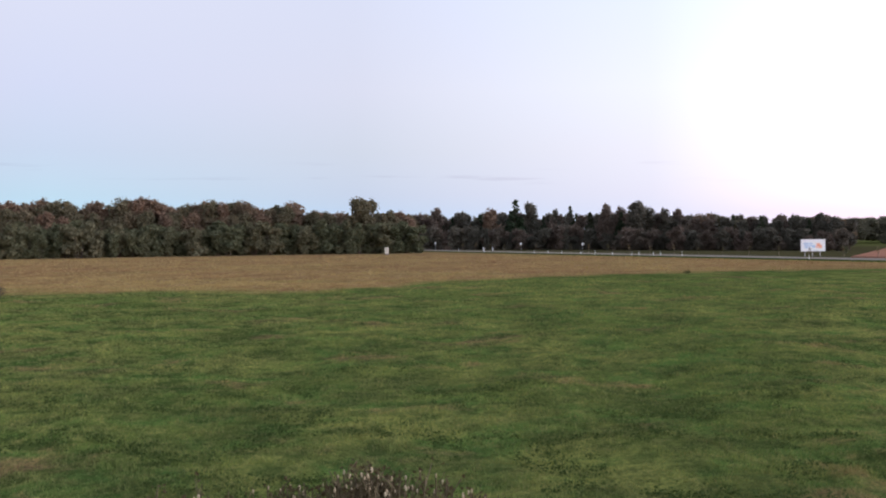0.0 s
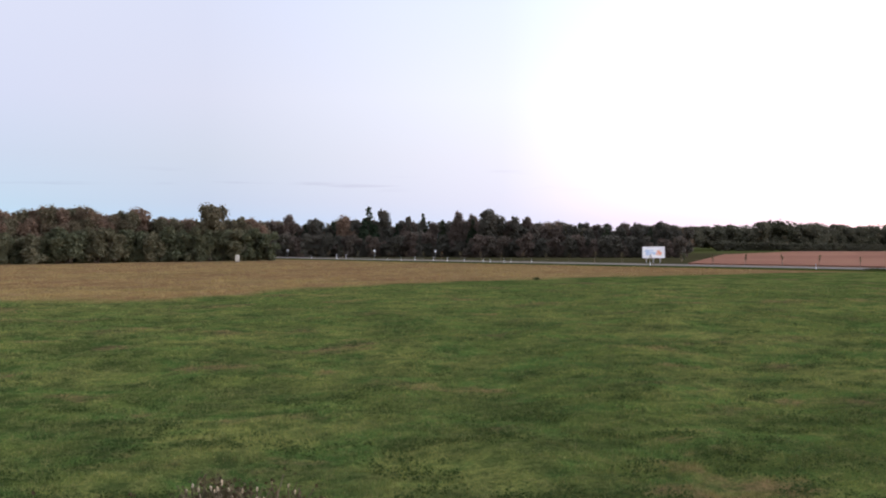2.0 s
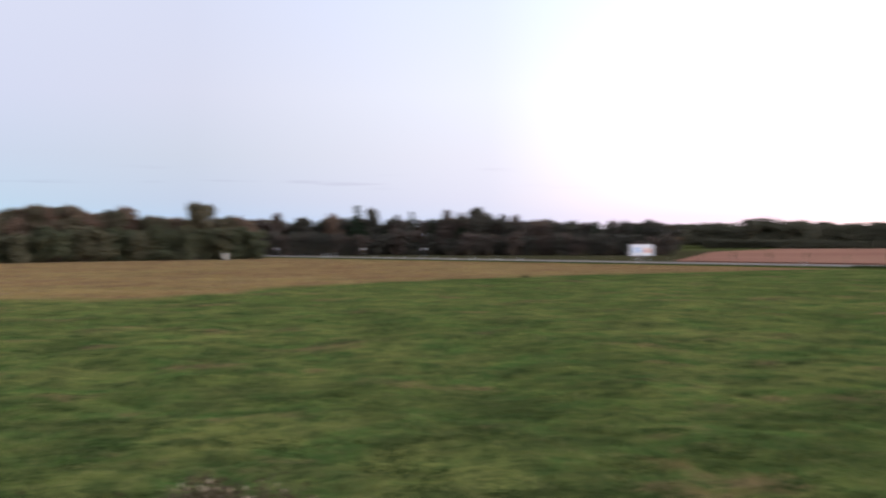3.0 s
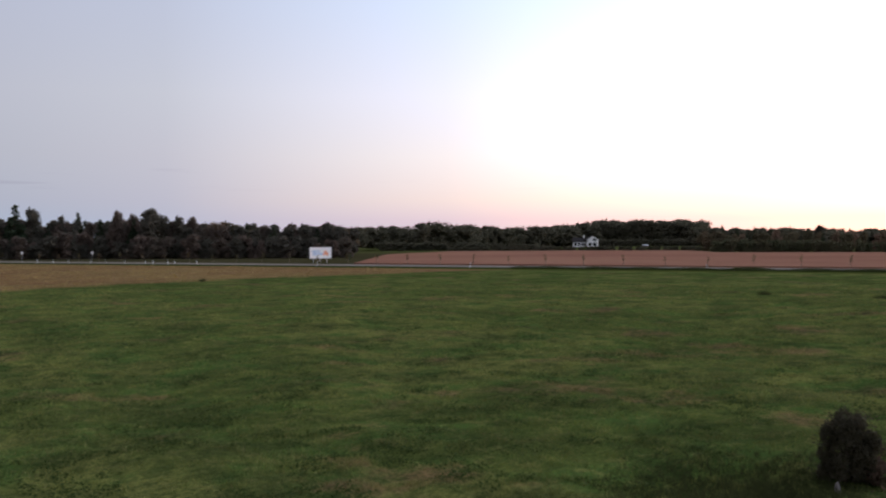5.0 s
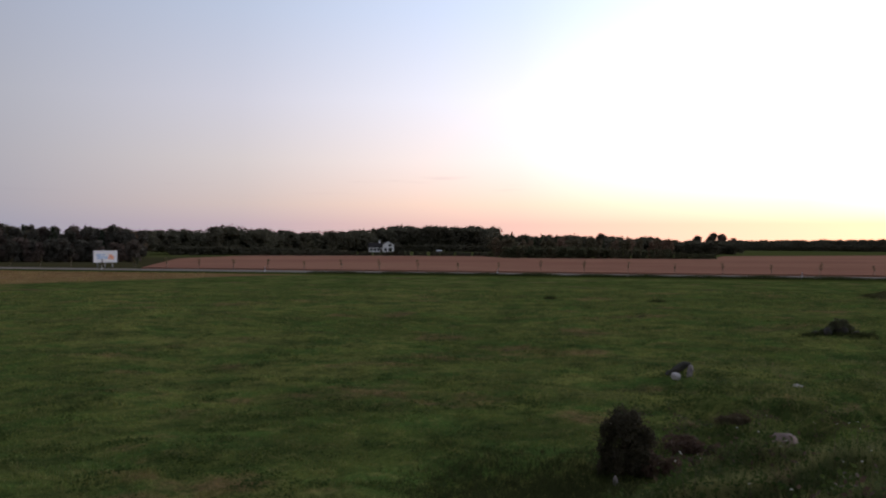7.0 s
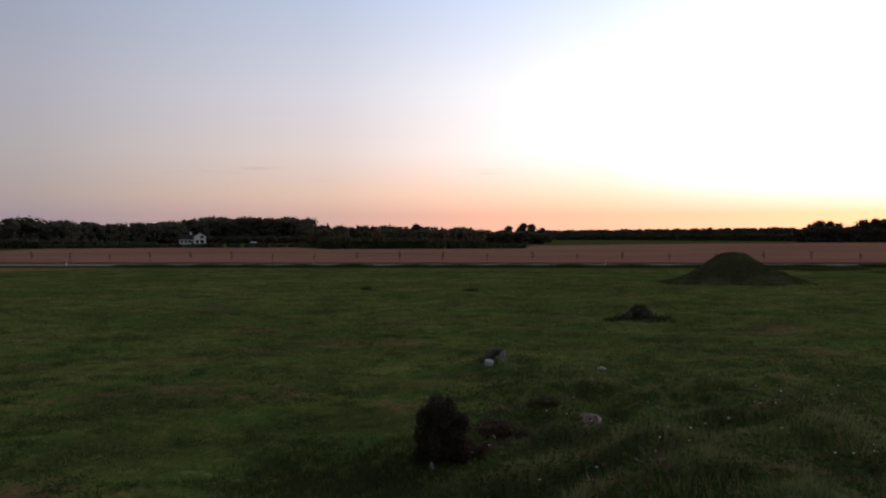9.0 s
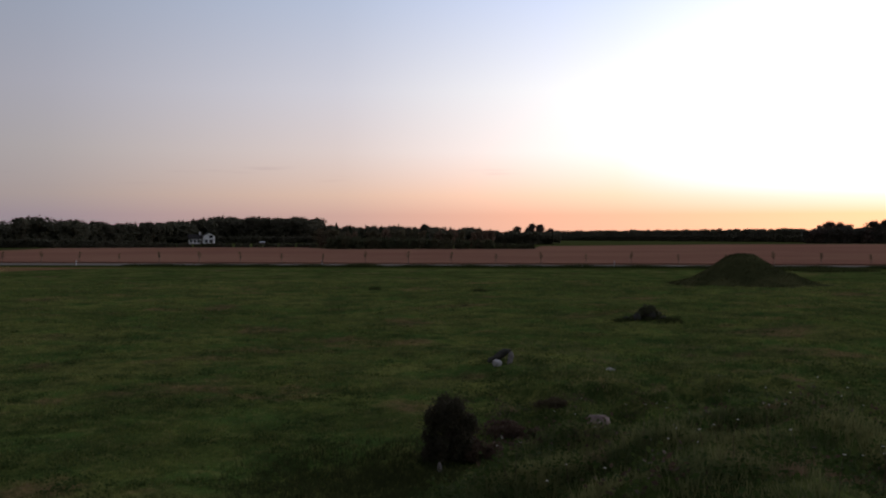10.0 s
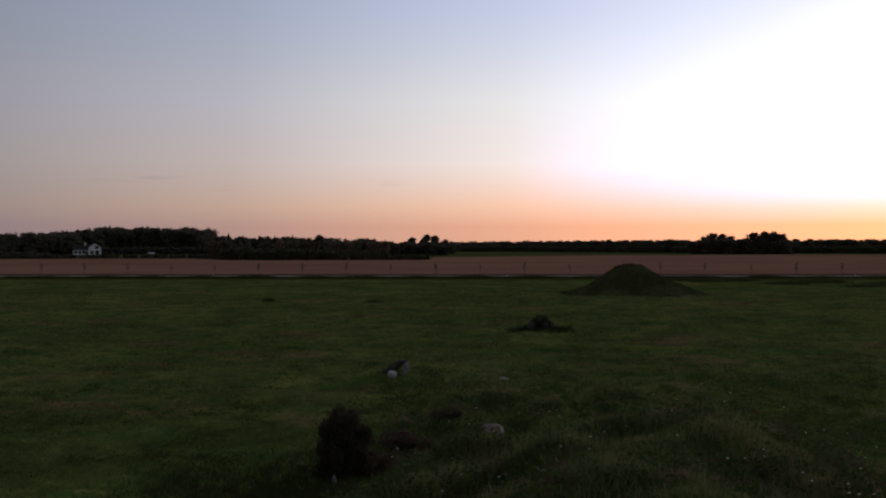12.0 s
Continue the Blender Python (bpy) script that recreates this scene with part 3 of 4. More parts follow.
# trees and hedge at the back of the grain field
belt(-42.8, -52.8, 354, 345, 7.2, 6.8, 2, 4.4, 7, BROAD + ["spruce1"], "field edge trees")
belt(-43.4, -53.0, 336, 328, 4.6, 3.6, 2, 2.6, 3, BUSH, "field hedge bushes")
belt(-52.8, -55.3, 326, 326, 2.3, 2.1, 2, 1.6, 2, BUSH, "field hedge bushes")
for az, d, h, w in ((-43.7, 400, 9.8, 0.9), (-44.5, 400, 9.0, 0.8), (-45.4, 400, 9.0, 0.7), (-46.3, 400, 8.8, 0.8), (-47.3, 400, 9.2, 0.7),
                    (-48.8, 400, 9.8, 1.0), (-54.2, 560, 10.2, 1.25), (-55.15, 560, 11.8, 1.3), (-55.6, 560, 11.2, 1.3), (-56.2, 560, 9.0, 1.25)):
    plant("duskb3" if w > 0.95 else "spruce1", *at(az, d), h, w, group="field edge trees")
# clump of round trees on the plain
for az, d, h, w, key in ((-70.9, 585, 10.4, 1.5, "duskb0"), (-71.4, 580, 12.4, 1.5, "duskb1"), (-71.9, 580, 12.0, 1.4, "duskb3"), (-72.5, 580, 10.8, 1.5, "duskb2"),
                         (-73.2, 585, 9.6, 1.5, "duskb3"), (-73.7, 575, 12.6, 1.5, "duskb1"), (-74.2, 575, 13.2, 1.5, "duskb0"), (-74.7, 580, 13.0, 1.5, "duskb1"), (-75.2, 580, 11.8, 1.3, "duskb2")):
    plant(key, *at(az, d), h, w, group="clump of round trees")
for k in range(22):
    plant(UNDER[k % 2], *at(-70.4 - 0.23 * k, 570), rng.uniform(6, 9.0), 1.5, group="clump of round trees")


def far_woods(name, az0, az1, d0, d1, h0, h1, rows, gap, label, keys=MIXED, dense=False):
    """A far wood as one mass of leaf clumps."""
    VV, FF, base = [], [], 0
    for q in range(rows):
        for az in np.arange(min(az0, az1), max(az0, az1), math.degrees(gap / max(d0, d1))):
            t = (az - az0) / (az1 - az0)
            d = d0 + (d1 - d0) * t + q * gap * 1.6 + rng.uniform(-gap, gap) * 0.5
            h = (h0 + (h1 - h0) * t) * rng.uniform(0.84 if d < 800 else 0.74, 1.07)
            *_, V, F = KINDS[keys[rng.integers(len(keys))]]
            pick = rng.choice(len(F), 120 if gap > 10 else 620 if d < 720 or dense else 300, replace=False)
            W = V.reshape(-1, 4, 3)[pick]
            s, a = 1.03 * h / max(V[:, 2].max(), 1.0), rng.uniform(0, 6.28)
            ca, sa = math.cos(a), math.sin(a)
            mid = W.mean(1, keepdims=True)
            W = (W - mid) * ((0.95 if d < 720 else 1.2) + 0.05 * gap) + mid
            wide = s * 1.3 * (1 + 0.04 * gap)
            X = np.stack([(W[..., 0] * ca - W[..., 1] * sa) * wide, (W[..., 0] * sa + W[..., 1] * ca) * wide, np.maximum(W[..., 2], 0) * s], -1)
            X += np.array([*at(az + rng.uniform(-0.1, 0.1), d), 0])
            VV.append(X.reshape(-1, 3))
            FF.append(np.arange(len(pick) * 4).reshape(-1, 4) + base)
            base += len(pick) * 4
    V, F = np.vstack(VV), np.vstack(FF)
    ob = new(name, mesh_from(name, V, F.tolist(), FAR_LEAF))
    return tagged(ob, label, "woods", kind="stuff")


far_woods("woodland", -20, -35.5, 405, 600, 10.6, 12.2, 4, 4.6, "dark mixed woodland at the edge of the fields")
far_woods("woodland", -26.2, -29.6, 445, 470, 13.4, 11.6, 3, 4.0, "rounded rise of dark trees in the woodland")
far_woods("woodland", -32.6, -36.6, 615, 625, 12.0, 15.0, 3, 5.0, "dark mixed woodland at the edge of the fields")
far_woods("woodland", -36.5, -42.5, 640, 640, 16.6, 15.8, 5, 4.2, "tall dense block of dark wood behind a house", BROAD, True)
far_woods("woodland", -42.0, -52.0, 620, 700, 11.4, 10.0, 3, 5.0, "dark mixed woodland at the edge of the fields")
far_woods("woodland", -28.0, -43.4, 398, 388, 2.0, 1.9, 2, 2.2, "low dark scrub along the far edge of the field", BUSH)
far_woods("woodland", -28.0, -43.0, 600, 600, 4.4, 4.4, 2, 3.0, "dark scrub along the far edge of the field", BUSH)
far_woods("woodland", -24.0, -34.0, 425, 425, 4.4, 2.6, 2, 3.0, "dark scrub along the far edge of the field", BUSH)
far_woods("woodland", -49.0, -56.6, 480, 500, 7.4, 6.4, 3, 4.0, "dark scrub and trees behind a field hedge", BROAD + BUSH)
far_woods("distant_woods", -54, -70, 880, 650, 8.4, 8.4, 4, 4.5, "low dark line of woods on the horizon", BROAD + BUSH)
far_woods("distant_woods", -54, -70, 865, 635, 5.0, 5.0, 2, 4.0, "low dark line of bushes before distant woods", BUSH)
far_woods("distant_woods", -70, -112, 650, 650, 8.3, 8.8, 4, 4.5, "low dark line of woods on the horizon", BROAD + BUSH)
far_woods("distant_woods", -70, -112, 635, 635, 5.0, 5.0, 2, 4.0, "low dark line of bushes before distant woods", BUSH)
far_woods("distant_woods", 28, 250, 420, 900, 13.0, 13.0, 2, 14.0, "dark woods round the fields")

# ---- by the road ----


def build_sapling(seed):
    """A young roadside tree tied to a stake."""
    r = np.random.default_rng(seed)
    root = new("sapling")
    bm = bmesh.new()
    limb(bm, (0, 0, -0.1), (0.05, 0, 1.2), 0.028, 0.022)
    limb(bm, (0.05, 0, 1.2), (0, 0.04, 2.3), 0.022, 0.006)
    for k in range(9):
        a, t = r.uniform(0, 6.28), 1.0 + 0.9 * k / 9
        limb(bm, (0.03, 0, t), (math.cos(a) * 0.28, math.sin(a) * 0.28, t + 0.4), 0.012, 0.004, 4)
    part("trunk", bm, BARK, root)
    V, F = leaf_cloud([(0, 0, 1.8, 0.30, 0.6), (0.1, 0.1, 1.5, 0.28, 0.35), (0, -0.1, 2.1, 0.2, 0.3)], 62, 0.14, seed)
    part("crown", mesh_from("crown", V, F, SAPLEAF), None, root, "thin yellowish leaves")
    part("stake", rod(0.035, 0.03, 1.4, 8, Matrix.Translation((0.3, 0.1, -0.1))), STAKE, root, "pale wooden stake")
    part("tie", box(0.32, 0.03, 0.05, Matrix.Translation((0.16, 0.05, 1.15))), BLACK, root)
    return tagged(root, "thin young tree tied to a wooden stake beside the road", "tree", "row of saplings")


SAPS = [build_sapling(s) for s in (1, 2, 3)]
for k in range(-14, 37):
    x, y = by_road((k * 0.0455 + 0.002) * (ROAD_D + 9), 9.0)
    s = rng.uniform(0.8, 1.12)
    m = Matrix.LocRotScale((x, y, float(ground_z(x, y))), Euler((0, 0, rng.uniform(0, 6.28))), (s, s, s))
    if k + 14 < 3:
        SAPS[k + 14].matrix_basis = m
    else:
        copy_thing(SAPS[rng.integers(3)], pose(x, y, float(ground_z(x, y)), 0, 0, rng.uniform(0, 360)))


def build_delineator():
    root = new("road_marker_post")
    bm = box(0.10, 0.10, 0.95, Matrix.Translation((0, 0, 0.45)), 0.025)
    part("post", bm, PLASTIC, root)
    part("band", box(0.106, 0.106, 0.18, Matrix.Translation((0, 0, 0.74))), BLACK, root, "slanted black band")
    part("reflector", box(0.05, 0.012, 0.12, Matrix.Translation((0, -0.058, 0.74))), PALE, root)
    return tagged(root, "white plastic road marker post with a black band", "road marker", "road marker posts")


first = None
FAR_POSTS = [math.tan(radians(az - ROAD_AZ)) * (ROAD_D - 1.6) for az in (-13.7, -12.5, -12.1, -11.3, -10.9, -9.8, -8.8, -8.0, -6.9, -6.1, -5.3, -2.4, -0.9)]
for along in [-150, -105, -57, -4, 42, 84, 118] + FAR_POSTS:
    m = Matrix.Translation((*by_road(along, -1.6), 0.0)) @ pose(0, 0, 0, 0, 0, ROAD_AZ + 90)
    if first is None:
        first = build_delineator()
        first.matrix_basis = m
    else:
        copy_thing(first, m)


def build_bollard(az, d):
    root = new("bollard")
    root.matrix_basis = pose(*at(az, d), 0, 0, 0, az)
    part("post", rod(0.16, 0.14, 1.15, 14, Matrix.Translation((0, 0, -0.05))), PLASTIC, root)
    part("cap", rod(0.17, 0.10, 0.08, 14, Matrix.Translation((0, 0, 1.10))), PLASTIC, root)
    part("band", rod(0.158, 0.156, 0.14, 14, Matrix.Translation((0, 0, 0.72))), STEEL, root, "grey band")
    tagged(root, "thick white bollard on the road verge", "bollard", "road bollards")


build_bollard(-2.35, 284)
build_bollard(-2.9, 283)
plant("broad3", *at(-15.3, 298), 10.8, 0.9, group="woodland beyond the road")
plant("broad0", *at(-15.9, 300), 10.2, 0.9, group="woodland beyond the road")
plant("bush1", *at(-22.35, 246), 1.7, 0.8, group="field hedge bushes")


def build_sign():
    """A round traffic sign seen from behind on its pole."""
    root = new("traffic_sign")
    part("pole", rod(0.04, 0.04, 2.7, 10, Matrix.Translation((0, 0, -0.1))), STEEL, root)
    part("plate", rod(0.32, 0.32, 0.03, 28, pose(0, -0.04, 2.35, 90, 0, 0)), PLASTIC, root, "pale round plate")
    part("clamp", box(0.14, 0.06, 0.05, Matrix.Translation((0, 0, 2.35))), STEEL, root)
    return tagged(root, "pale round traffic sign on a steel pole", "traffic sign", "traffic signs")


first = None
for az, d in ((0.45, 290), (-4.55, 262), (-8.1, 248)):
    m = pose(*at(az, d), 0.0, 0, 0, az + 8)
    if first is None:
        first = build_sign()
        first.matrix_basis = m
    else:
        copy_thing(first, m)


def build_cabinet():
    root = new("utility_cabinet")
    root.matrix_basis = pose(*at(3.3, 247), 0, 0, 0, 12)
    part("plinth", box(1.02, 0.6, 0.2, Matrix.Translation((0, 0, 0.1)), 0.02), STONE, root)
    part("body", box(0.98, 0.55, 1.5, Matrix.Translation((0, 0, 0.95)), 0.03), CABINET, root)
    for s in (-1, 1):
        d = part("door", box(0.45, 0.03, 1.36, Matrix.Translation((s * 0.235, -0.285, 0.95)), 0.008), CABINET, root)
        part("handle", box(0.03, 0.04, 0.16, Matrix.Translation((s * 0.06, -0.31, 1.0))), BLACK, d)
    part("roof", box(1.08, 0.66, 0.07, Matrix.Translation((0, 0, 1.735)), 0.02), CABINET, root)
    tagged(root, "pale grey metal utility cabinet before a hedge", "cabinet")


build_cabinet()


def build_billboard():
    """Large poster board on steel legs; its print is only known as colours."""
    root = new("billboard")
    root.matrix_basis = pose(*at(-20.67, 216), 0, 0, 0, -20.67 + 30)
    w, h, z0 = 5.4, 2.45, 1.0
    for s in (-1.7, 0, 1.7):
        part("leg", box(0.14, 0.14, z0 + 2.2, Matrix.Translation((s, 0.16, (z0 + 2.2) / 2 - 0.1))), STEEL, root)
    part("panel", box(w, 0.12, h, Matrix.Translation((0, 0, z0 + h / 2))), CABINET, root)
    for sx, sz, x, z in ((w + 0.1, 0.07, 0, z0), (w + 0.1, 0.07, 0, z0 + h), (0.07, h, -w / 2, z0 + h / 2), (0.07, h, w / 2, z0 + h / 2)):
        part("frame", box(sx, 0.17, sz, Matrix.Translation((x, -0.01, z))), PLASTIC, root)
    sheet = part("poster", box(w - 0.1, 0.01, h - 0.1, Matrix.Translation((0, -0.07, z0 + h / 2))), SHEET, root, "white printed poster")
    # unreadable print as plain bars and blocks
    for x, z, bw, bh in ((-1.55, 1.55, 1.1, 0.34), (-0.5, 1.62, 0.8, 0.26), (-1.1, 1.15, 1.7, 0.30), (-1.3, 0.78, 1.3, 0.24), (0.1, 1.0, 0.7, 0.5)):
        part("print_bar", box(bw, 0.008, bh, Matrix.Translation((x, -0.079, z0 + z))), POSTER_BLUE, sheet)
    for x, z, bw, bh in ((1.15, 1.35, 0.8, 0.6), (1.55, 0.95, 0.75, 0.75), (0.8, 0.85, 0.5, 0.35)):
        part("print_block", box(bw, 0.008, bh, Matrix.Translation((x, -0.083, z0 + z)), 0.003), POSTER_ORANGE, sheet)
    tagged(root, "white billboard with blue and orange print by the road", "billboard")


build_billboard()

# ---- farm buildings ----


def gable_roof(w, d, rise, over, thick=0.25):
    """A pitched roof, ridge along x, of real thickness."""
    bm = bmesh.new()
    half = d / 2 + over
    prof = [(-half, 0), (0, rise), (half, 0), (half, thick), (0, rise + thick), (-half, thick)]
    ends = []
    for x in (-w / 2 - over, w / 2 + over):
        ends.append([bm.verts.new((x, y, z)) for y, z in prof])
    a, b = ends
    for k in range(6):
        bm.faces.new((a[k], a[(k + 1) % 6], b[(k + 1) % 6], b[k]))
    for e in ends:
        bm.faces.new((e[0], e[1], e[4], e[5]))
        bm.faces.new((e[1], e[2], e[3], e[4]))
    bmesh.ops.recalc_face_normals(bm, faces=bm.faces[:])
    return bm


def gable_wall(w, d, h, rise):
    """A closed house body with gable ends, ridge along x."""
    bm = bmesh.new()
    prof = [(-d / 2, 0), (d / 2, 0), (d / 2, h), (0, h + rise), (-d / 2, h)]
    ends = [[bm.verts.new((x, y, z)) for y, z in prof] for x in (-w / 2, w / 2)]
    a, b = ends
    for k in range(5):
        bm.faces.new((a[k], a[(k + 1) % 5], b[(k + 1) % 5], b[k]))
    for e in ends:
        bm.faces.new(e)
    bmesh.ops.recalc_face_normals(bm, faces=bm.faces[:])
    return bm


def add_window(parent, x, y, z, w, h, turn=0):
    win = part("window", box(w, 0.12, h), GLASS, parent, m=pose(x, y, z, 0, 0, turn))
    for sx, sz, px, pz in ((w + 0.16, 0.09, 0, h / 2), (w + 0.16, 0.09, 0, -h / 2), (0.09, h, -w / 2, 0), (0.09, h, w / 2, 0), (0.05, h, 0, 0)):
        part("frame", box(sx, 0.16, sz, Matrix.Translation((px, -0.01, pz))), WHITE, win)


def build_house():
    root = new("house")
    root.matrix_basis = pose(*at(-36.1, 585), 0, 0, 0, -36.1 + 4)
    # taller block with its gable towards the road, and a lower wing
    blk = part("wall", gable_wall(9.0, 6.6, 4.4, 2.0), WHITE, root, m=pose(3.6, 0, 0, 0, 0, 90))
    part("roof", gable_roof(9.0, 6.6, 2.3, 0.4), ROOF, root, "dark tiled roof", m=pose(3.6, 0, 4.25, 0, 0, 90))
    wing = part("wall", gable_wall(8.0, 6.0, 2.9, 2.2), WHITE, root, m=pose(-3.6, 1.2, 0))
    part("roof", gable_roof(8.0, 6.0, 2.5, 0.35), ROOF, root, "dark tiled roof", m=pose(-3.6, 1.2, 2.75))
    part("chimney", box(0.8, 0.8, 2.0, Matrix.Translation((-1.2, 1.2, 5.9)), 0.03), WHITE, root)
    for x, z, w, h in ((2.0, 1.5, 1.6, 1.9), (4.7, 1.5, 2.0, 2.0), (4.6, 4.1, 1.9, 1.5)):
        add_window(root, x, -4.52, z, w, h)
    for x in (-6.3, -4.2, -2.1):
        add_window(root, x, -1.82, 1.55, 1.5, 1.6)
    door = part("door", box(1.1, 0.12, 2.1), PLANK, root, "brown wooden door", m=pose(-0.6, -1.82, 1.05))
    part("handle", box(0.05, 0.08, 0.2, Matrix.Translation((0.4, -0.08, 0))), STEEL, door)
    tagged(root, "white two-part farmhouse with dark roofs before a wood", "house")


build_house()


def build_shed(az, d, w, h, roof, label):
    root = new("shed")
    root.matrix_basis = pose(*at(az, d), 0, 0, 0, az + 10)
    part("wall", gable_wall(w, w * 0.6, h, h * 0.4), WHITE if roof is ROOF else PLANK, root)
    part("roof", gable_roof(w, w * 0.6, h * 0.45, 0.25, 0.12), roof, root, m=Matrix.Translation((0, 0, h * 0.96)))
    part("door", box(w * 0.3, 0.1, h * 0.75, Matrix.Translation((0, -w * 0.3 - 0.03, h * 0.38))), PLANK, root)
    tagged(root, label, "shed")


build_shed(-39.45, 520, 2.6, 1.1, PALE_ROOF, "small low shed with a pale sheet roof")
build_shed(-51.9, 600, 9.0, 4.0, PALE_ROOF, "barn with a pale sheet roof behind trees")

# ---- lawn: mound, stones, shrub ----


MOUND = at(-66.85, 104)


def mound_z(x, y):
    """Height of the hillock above the lawn, x and y from its middle: steep, with a spreading foot."""
    a, r = np.arctan2(y, x), np.hypot(x, y)
    wide = 3.95 + 0.35 * np.sin(a + 1.0) + 0.2 * np.sin(3 * a)
    z = 3.1 * np.exp(-(r / wide) ** 2.1) * (1 - smooth_step(r, 5.5, 8.8)) + 0.05 * LUMP(x * 1.2, y * 1.2) * (1 - smooth_step(r, 5, 8))
    rx, ry = at(-156.85, 5.0)
    fx, fy = at(-66.85, -2.2)
    z = z + 0.55 * np.exp(-((x - rx - fx) ** 2 + (y - ry - fy) ** 2) / 4.0)
    return np.where(r > 8.85, -0.15, z - 0.03)


def build_mound():
    """A steep grass-covered hillock."""
    cx, cy = MOUND
    n, m = 56, 110
    i, j = np.meshgrid(np.arange(n + 1), np.arange(m), indexing="ij")
    x, y = np.cos(2 * np.pi * j / m) * 9.0 * i / n, np.sin(2 * np.pi * j / m) * 9.0 * i / n
    base = ground_z(x + cx, y + cy)
    V = np.stack([x, y, mound_z(x, y) + base], -1).reshape(-1, 3)
    F = []
    for i in range(n):
        for j in range(m):
            k = (j + 1) % m
            F.append((i * m + j, (i + 1) * m + j, (i + 1) * m + k, i * m + k))
    ob = new("grass_mound", mesh_from("grass_mound", V, F, TURF, True))
    ob.matrix_basis = Matrix.Translation((cx, cy, 0))
    return tagged(ob, "steep rounded grass-covered earth mound on the lawn", "mound")


build_mound()


def rock(name, seed, sx, sy, sz, material, cut=0.3):
    """An angular field stone."""
    r = np.random.default_rng(seed)
    bm = bmesh.new()
    bmesh.ops.create_icosphere(bm, subdivisions=3, radius=1.0)
    for k in range(7):
        d = Vector(r.normal(size=3)).normalized()
        lim = r.uniform(0.55, 0.85)
        for v in bm.verts:
            t = v.co.dot(d)
            if t > lim:
                v.co -= d * (t - lim) * 0.9
    for v in bm.verts:
        v.co += Vector(noise.noise_vector(v.co * 2.2 + Vector((seed, 0, 0)))) * 0.10
        v.co = Vector((v.co.x * sx, v.co.y * sy, v.co.z * sz))
    me = bpy.data.meshes.new(name)
    bm.to_mesh(me)
    bm.free()
    me.materials.append(material)
    me.shade_smooth()
    return me


def lay(name, me, az, d, sink, label, group="", turn=0.0, tilt=0.0, lift=0.0):
    x, y = at(az, d)
    ob = new(name, me)
    ob.matrix_basis = pose(x, y, float(ground_z(x, y)) - sink + lift, tilt, 0, turn)
    return tagged(ob, label, "stone", group)


# stones of the near heap
lay("boulder", rock("boulder", 3, 0.22, 0.52, 0.17, DARK_STONE), -53.28, 37.3, 0.06, "dark mossy slab of stone leaning upwards", "stone heap", -143, 36, 0.36)
lay("boulder", rock("boulder", 4, 0.19, 0.18, 0.17, PALE), -53.05, 36.5, 0.04, "pale round limestone lying against dark stones", "stone heap", 10, 20, 0.13)
lay("boulder", rock("boulder", 5, 0.13, 0.16, 0.30, STONE), -53.82, 37.0, 0.05, "grey field stone propped under a slab", "stone heap", 80, 14, 0.20)
lay("boulder", rock("boulder", 6, 0.30, 0.22, 0.15, DARK_STONE), -52.75, 37.5, 0.05, "low dark field stone in a heap", "stone heap", 50, 0, 0.08)
# heap farther off
for k, (az, d, s, h) in enumerate(((-61.5, 59, 0.42, 0.55), (-61.1, 58, 0.3, 0.5), (-61.9, 58.5, 0.34, 0.5), (-60.5, 58.4, 0.3, 0.3), (-62.5, 58.0, 0.3, 0.3))):
    lay("boulder", rock("boulder", 20 + k, s, s * 0.8, h * 0.6, DARK_STONE), az, d, 0.02, "dark field stone in an overgrown heap", "overgrown stone heap", 40 * k, 8, h * 0.35)
lay("boulder", rock("boulder", 31, 0.50, 0.30, 0.24, PINK), -58.9, 24.4, -0.14, "flat pinkish granite boulder sunk into rough grass", "", 35, 14, 0.1)
lay("boulder", rock("boulder", 35, 0.16, 0.12, 0.24, PINK), -56.9, 28.6, 0.04, "upright pinkish stone on an overgrown ledge", "", 25, 10, 0.16)
lay("boulder", rock("boulder", 36, 0.14, 0.2, 0.10, PALE), -59.6, 36.0, 0.03, "flat pale stone lying in rough grass", "", 60, 0, 0.05)
lay("boulder", rock("boulder", 33, 0.07, 0.06, 0.15, STONE), -49.7, 20.7, 0.03, "small upright grey stone at the foot of a shrub", "", 15, 0, 0.10)


def build_heap_bush():
    """A low ragged bush that has grown over stones, higher at one side."""
    r = np.random.default_rng(61)
    root = new("ragged_bush")
    x, y = at(-61.6, 58.6)
    root.matrix_basis = pose(x, y, float(ground_z(x, y)), 0, 0, -61.6)
    bm, lobes = bmesh.new(), []
    for k in range(26):
        px = r.uniform(-0.75, 0.75)
        top = 0.95 * math.exp(-(px * 2.3 - 0.3) ** 2) + 0.22
        e = (px, r.uniform(-0.4, 0.4), top * r.uniform(0.35, 0.9))
        limb(bm, (px * 0.6, e[1] * 0.6, -0.05), e, 0.02, 0.006, 4)
        lobes.append((*e, r.uniform(0.14, 0.24), r.uniform(0.10, 0.18)))
    part("stems", bm, BARK, root)
    V, F = leaf_cloud(lobes, 2400, 0.075, 62, True)
    V[:, 2] = np.maximum(V[:, 2], 0.01)
    part("foliage", mesh_from("foliage", V, F, HEDGE), None, root)
    tagged(root, "small ragged dark bush on an overgrown stone heap", "bush")


build_heap_bush()


